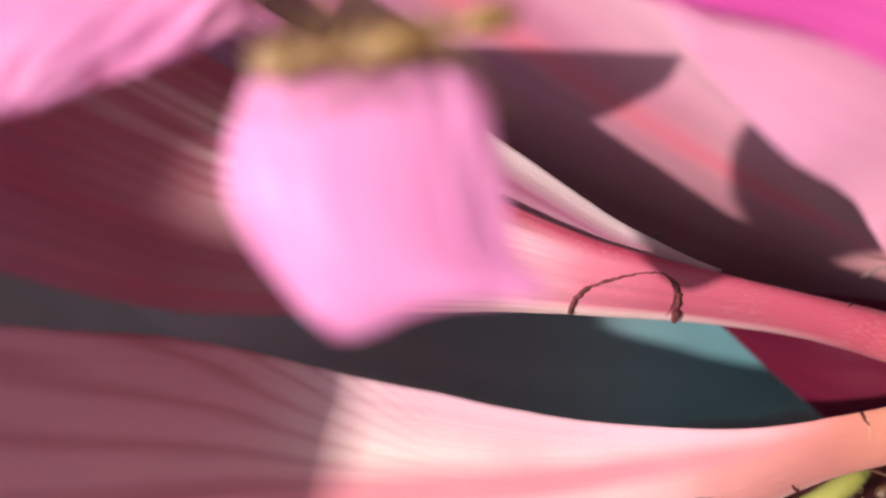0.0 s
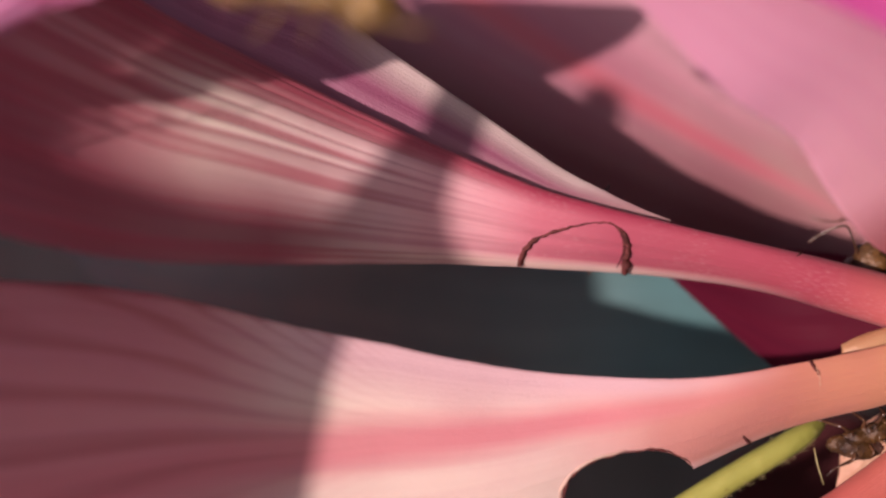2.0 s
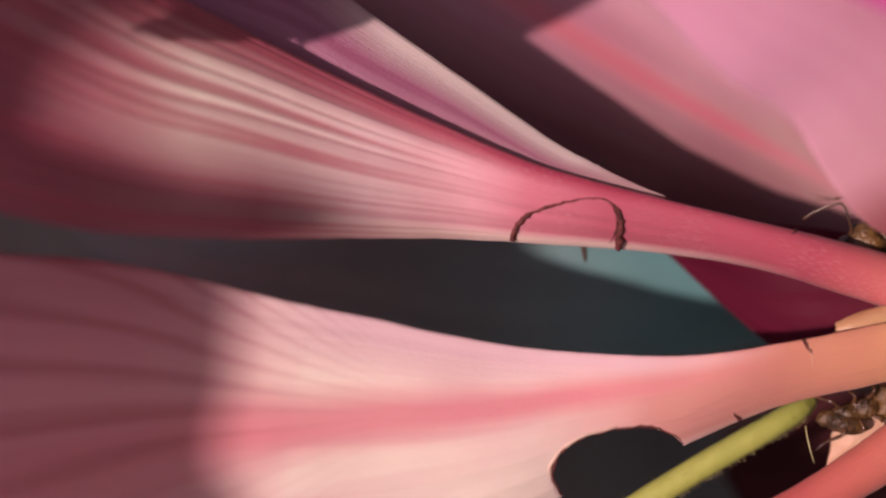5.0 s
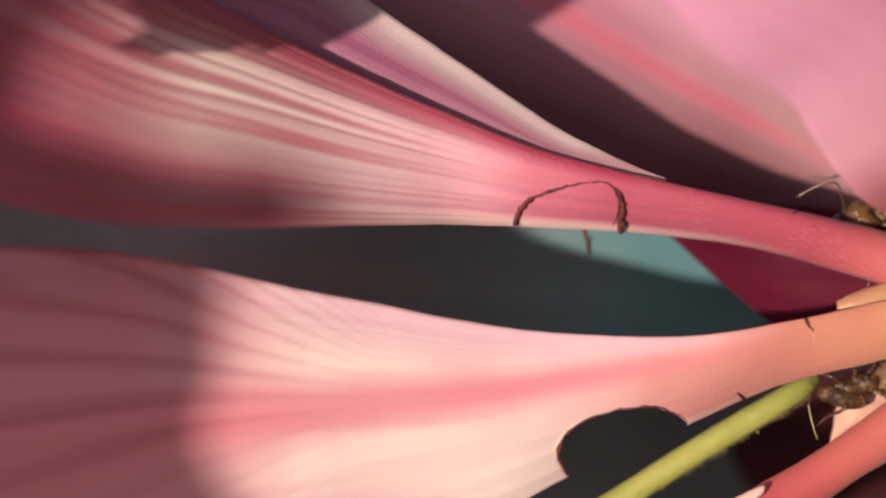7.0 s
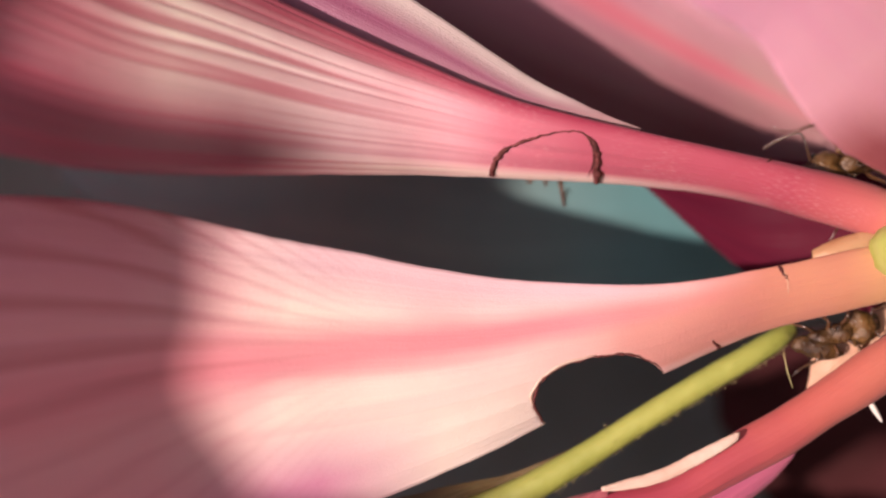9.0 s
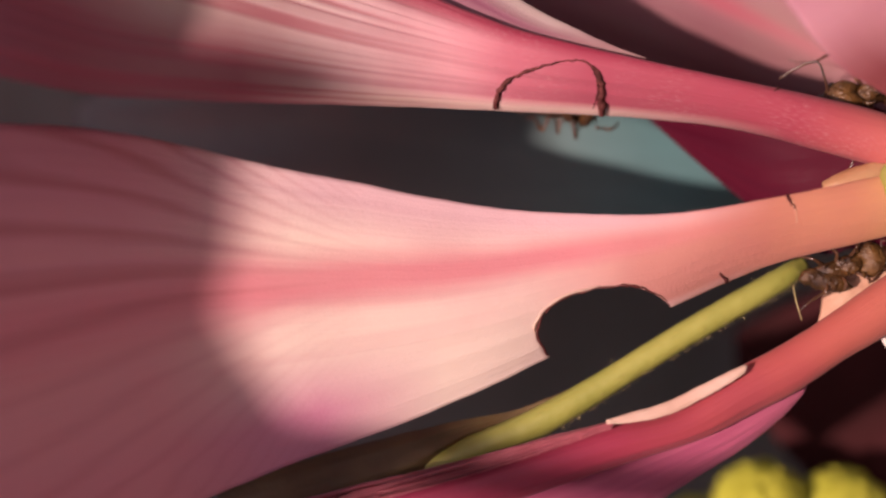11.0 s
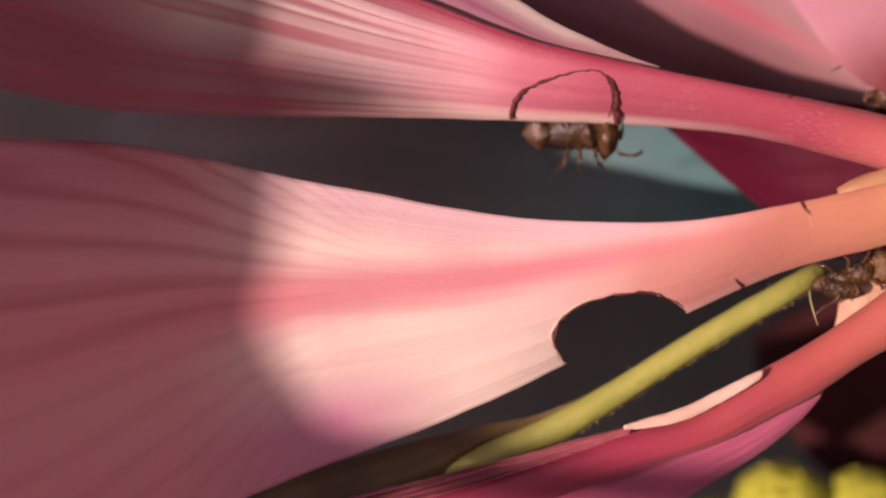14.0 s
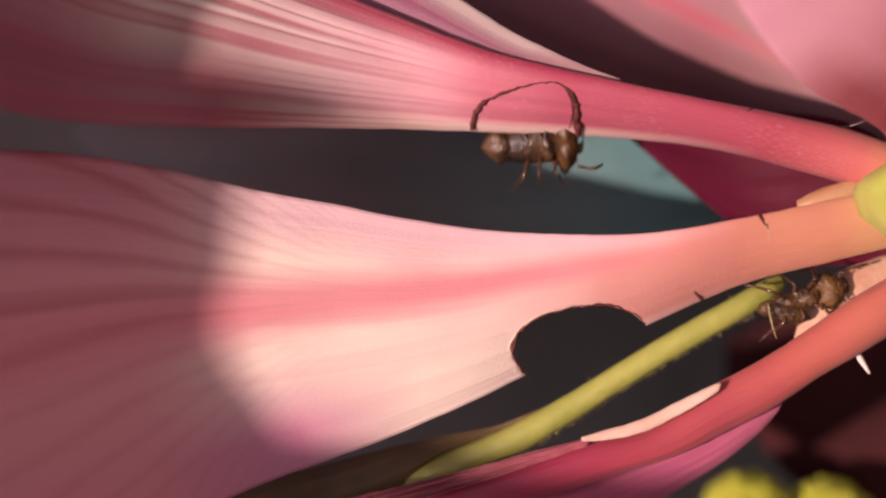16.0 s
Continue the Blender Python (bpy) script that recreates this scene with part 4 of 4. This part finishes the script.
# unseen pieces, put between sun and petals only to cast moving shadows
third = fragment("petal_fragment", "large pink petal piece carried overhead by ants", [
    ((14, 0, 9), (14, 0, -9), 0.3, 1), ((9, 0, 11), (9, 0, -11), 1.0, 1), ((0, 0, 11), (0, 0, -10), 1.2, 1), ((-6, 0, 9), (-6, 0, -8.5), 0.8, 1), ((-9, 0, 5), (-9, 0, -5), 0.3, 1)], shade_tissue)
fourth = fragment("petal_fragment", "narrow pink petal piece carried overhead by ants", [
    ((6, 0, 0.6), (6, 0, -0.9), 0.2, 1), ((4.4, 0, 1.0), (4.4, 0, -1.3), 0.3, 1), ((0, 0, 1.2), (0, 0, -1.5), 0.4, 1), ((-3.6, 0, 1.3), (-3.6, 0, -1.6), 0.3, 1), ((-5.4, 0, 0.7), (-5.4, 0, -1.2), 0.2, 1)], shade_tissue)
fourth.scale = (1.0, 1.0, 1.2)

# ---- yellow pollen mass below ----
pollen = thing("pollen_mass", "yellow lumpy stamen cluster of a lower flower", "stamens", (-17.7, 18.0, -23.8))


def pollen_lobe(at, size, seed):
    """A rounded head of crowded anthers."""
    rng = random.Random(seed)
    bm = bmesh.new()
    blob_into(bm, at, size, 0.10, seed, 24)
    for i in range(420):
        d = Vector((rng.gauss(0, 1), rng.gauss(0, 1), rng.gauss(0, 1))).normalized()
        r = rng.uniform(0.12, 0.3)
        blob_into(bm, [at[k] + d[k] * size[k] * rng.uniform(0.96, 1.0) for k in range(3)], (r, r * rng.uniform(0.7, 1.1), r * rng.uniform(0.8, 1.3)), 0.25, i * 3.1, 8)
    part("stamen_head", bm, pollen_mat, pollen)


pollen_lobe((0.0, 0.0, 2.0), (3.4, 2.9, 3.2), 11)
pollen_lobe((-0.6, 0.5, -3.6), (3.4, 2.9, 3.4), 12)
pollen_lobe((-1.8, 1.5, 6.0), (2.4, 2.4, 2.6), 13)
tube("stalk", [(-2, 1, 0), (-8, 10, -60), (-4, 20, -200), (4, 20, -431)], [1.6, 1.3, 1.6, 2.4], stalk_green, pollen, "green stalk", 10, 30)


# ---- what moves ----
def motions():
    walk(piece, [(t, turned(p, a, b)) for t, p, a, b in (
        (0.0, (11.35, -17.00, 7.15), 0, 0), (0.2, (10.71, -17.00, 8.15), 2, 0), (0.4, (9.75, -17.00, 10.29), 9, 0), (0.5, (8.97, -17.00, 12.27), 13, 0),
        (0.6, (8.72, -17.00, 13.60), 14, 0), (0.8, (8.27, -17.00, 13.43), 16, 0), (1.0, (8.00, -16.00, 13.95), 18, 2), (1.2, (8.20, -14.00, 17.25), 24, 6),
        (1.4, (8.20, -12.00, 18.40), 28, 8), (1.6, (7.93, -11.50, 22.00), 28, 8), (1.8, (7.70, -12.00, 28.00), 28, 8), (2.1, (7.95, -14.00, 40.00), 28, 8), (2.6, (8.58, -16.00, 48.00), 28, 4), (3.5, (9.14, -19.00, 49.84), 14, 0),
        (16.0, (5.76, -21.00, 53.05), 14, 0))])
    walk(neighbour, [(t, pose(0, 0, z * MM)) for t, z in ((0.0, -1.0), (1.5, -1.0), (2.0, 0), (2.6, 0), (3.5, 1.3), (3.7, 1.4), (4.8, 0.6), (6.0, 0.8), (7.0, 1.5), (8.0, 1.3), (9.2, 1.1), (11.3, -0.2), (13.0, -0.5), (14.5, -0.8), (16.0, -0.8))])
    walk(carrier, [(t, stance(p, a, (0, -1, 0.2))) for t, p, a in (
        (0.0, (16.95, -17.60, 5.37), (-0.3, 0, 1)), (0.5, (14.95, -17.60, 11.24), (-0.4, 0, 1)), (1.0, (13.89, -17.60, 11.84), (-0.5, 0, 1)), (1.5, (13.75, -17.60, 13.78), (-0.5, 0, 1)), (2.0, (13.80, -17.60, 28.02), (-0.5, 0, 1)),
        (2.6, (13.74, -18.00, 46.22), (-0.5, 0, 1)), (16.0, (9.41, -21.00, 53.05), (-0.5, 0, 1)))])
    walk(helper, [(t, stance(p, a, (0, -1, -0.2))) for t, p, a in (
        (0.0, (16.20, -17.80, 8.42), (-0.2, 0, 1)), (0.5, (14.06, -17.80, 13.77), (-0.2, 0, 1)), (1.0, (12.62, -17.80, 14.31), (-0.2, 0, 1)), (1.5, (12.68, -17.80, 16.41), (-0.2, 0, 1)), (2.0, (12.56, -17.80, 30.77), (-0.2, 0, 1)),
        (2.6, (12.58, -18.00, 48.99), (-0.2, 0, 1)), (16.0, (8.32, -21.00, 55.80), (-0.2, 0, 1)))])
    walk(passer, [(t, stance(p, a, (0, -1, 0.1))) for t, p, a in (
        (0.0, (26.49, -16.00, 11.19), (0.2, 0, -1)), (1.0, (23.07, -16.00, 8.22), (0.1, 0, -1)), (1.5, (17.12, -16.00, 7.95), (0, 0, -1)), (2.0, (16.09, -16.00, 7.07), (-0.1, 0, -1)), (2.5, (17.55, -16.00, -2.30), (0, 0, -1)),
        (3.0, (18.11, -16.00, -3.64), (-0.1, 0, -1)), (3.5, (17.42, -16.00, -8.10), (-0.2, 0, -1)), (4.2, (17.85, -16.00, -10.93), (0.2, 0, -1)), (5.5, (21.57, -16.00, -16.69), (0.2, 0, -1)), (16.0, (20.15, -16.00, -28.27), (0.2, 0, -1)))])
    walk(second, [(t, turned(p, a)) for t, p, a in (
        (0.0, (17.60, -13.00, 17.99), 0), (0.5, (17.26, -13.00, 17.18), 0), (1.0, (17.20, -13.00, 16.79), 0), (1.5, (17.80, -13.00, 15.40), 0), (2.0, (18.00, -13.00, 17.20), 0), (3.0, (17.40, -13.00, 15.50), -2), (3.2, (17.60, -13.00, 16.00), -3), (3.5, (19.50, -13.00, 19.00), -6),
        (6.0, (18.80, -13.00, 16.60), -8), (7.0, (18.70, -13.00, 17.60), -13), (8.5, (20.50, -13.00, 19.00), -14), (11.0, (24.00, -13.00, 26.00), 0), (16.0, (25.00, -13.00, 32.00), 0))])
    walk(third, [(t, turned(p, a)) for t, p, a in (
        (0.0, (-9.61, -30.00, 47.60), 0), (1.0, (-9.61, -30.00, 47.40), 0), (1.5, (-9.32, -30.00, 45.20), 0), (2.0, (-8.75, -30.00, 44.90), -4), (2.5, (-7.89, -30.00, 49.06), -8), (3.0, (-1.14, -30.00, 42.31), -12), (3.2, (0.15, -30.00, 49.63), -8), (3.5, (5.03, -30.00, 61.11), 0), (4.8, (7.03, -30.00, 58.24), 0),
        (5.8, (4.59, -30.00, 44.32), 2), (6.0, (4.68, -30.00, 44.98), 2), (6.5, (7.61, -30.00, 55.08), 8), (7.0, (7.61, -30.00, 59.67), 8), (8.5, (7.61, -30.00, 66.85), 8), (9.5, (8.60, -30.00, 60.00), 2), (11.3, (7.30, -30.00, 46.30), -20), (13.0, (7.10, -30.00, 45.80), -20), (14.5, (7.10, -30.00, 45.70), -20), (16.0, (7.10, -30.00, 46.40), -20))])
    walk(fourth, [(t, turned(p, a)) for t, p, a in (
        (0.0, (20.00, -30.00, 60.00), 0), (1.3, (14.00, -30.00, 56.00), 0), (1.6, (9.50, -30.00, 47.00), 10), (1.85, (7.80, -30.00, 34.50), 14), (2.0, (7.60, -30.00, 31.80), 15), (2.5, (7.20, -30.00, 31.40), 12), (3.0, (7.40, -30.00, 31.80), 12), (3.5, (8.40, -30.00, 31.60), 6), (5.0, (25.98, -30.00, 43.89), 0), (6.6, (21.67, -30.00, 55.37), 40), (7.1, (12.20, -30.00, 54.22), 70), (7.5, (5.89, -30.00, 47.05), 82), (7.9, (8.76, -30.00, 54.22), 70), (9.0, (23.11, -30.00, 69.72), 20), (16.0, (34.59, -30.00, 78.33), 0))])
    walk(cutter, [(t, stance(p, a, b)) for t, p, a, b in (
        (0.0, (9.18, 4.60, -6.26), (0, 0, -1), (-0.8, -0.6, 0)), (6.0, (9.18, 4.60, -6.26), (0, 0, -1), (-0.8, -0.6, 0)), (8.5, (9.06, 4.60, -6.26), (0, 0, -1), (-0.8, -0.6, 0)), (9.2, (8.84, 4.60, -6.26), (-0.05, 0, -1), (-0.8, -0.6, 0)),
        (11.5, (8.12, 4.60, -6.72), (-0.05, 0, -1), (-0.8, -0.6, 0)), (12.5, (7.69, 4.60, -6.88), (-0.08, 0, -1), (-0.8, -0.6, 0)), (13.2, (7.20, 4.00, -6.81), (0.03, -0.05, -1), (-0.5, -0.9, 0)), (14.0, (6.90, 3.20, -6.50), (0.05, -0.1, -1), (-0.35, -1, 0)),
        (14.5, (6.80, 2.90, -6.45), (0.06, -0.1, -1), (-0.3, -1, 0)), (15.0, (6.75, 2.80, -6.40), (0.08, -0.1, -1), (-0.3, -1, 0)), (16.0, (6.75, 2.80, -6.35), (0.06, -0.1, -1), (-0.3, -1, 0)))])
    # one leg feels about below the petal margin, then draws back
    walk(sawing_leg, [(t, pose(0, 0, z * MM)) for t, z in ((0.0, 0.4), (1.0, 0.7), (2.0, 0.4), (3.0, 0.9), (3.7, 1.2), (6.0, 1.2), (7.0, 1.8), (8.0, 1.6), (9.0, 1.4), (11.0, 0.4), (12.5, 0.0), (16.0, 0.0))])
    walk(feeder, [(t, stance(p, (0.3, 0, -1), (0, -1, 0.1))) for t, p in (
        (0.0, (-1.20, 1.20, -20.85)), (3.5, (-1.15, 1.20, -20.80)), (7.0, (-0.90, 1.20, -20.65)), (9.0, (-1.00, 1.20, -20.55)), (12.5, (-0.90, 1.20, -20.35)), (14.5, (-1.20, 1.20, -20.05)), (15.2, (-1.55, 1.20, -19.65)), (16.0, (-1.65, 1.20, -19.55)))])
    walk(climber, [(t, stance(p, a, (0.5, -1, 0))) for t, p, a in (
        (0.0, (8.93, 1.90, -24.57), (-0.2, 0, 1)), (3.5, (8.52, 1.90, -24.34), (-0.3, 0, 1)), (6.0, (8.41, 1.90, -24.22), (-0.2, 0, 1)), (9.0, (8.29, 1.90, -23.36), (-0.2, 0, 1)), (12.5, (8.60, 2.20, -24.60), (-0.2, 0, 1)), (14.0, (8.70, 2.40, -25.80), (-0.1, 0, 1)), (16.0, (8.90, 2.60, -27.20), (0, 0, 1)))])


motions()
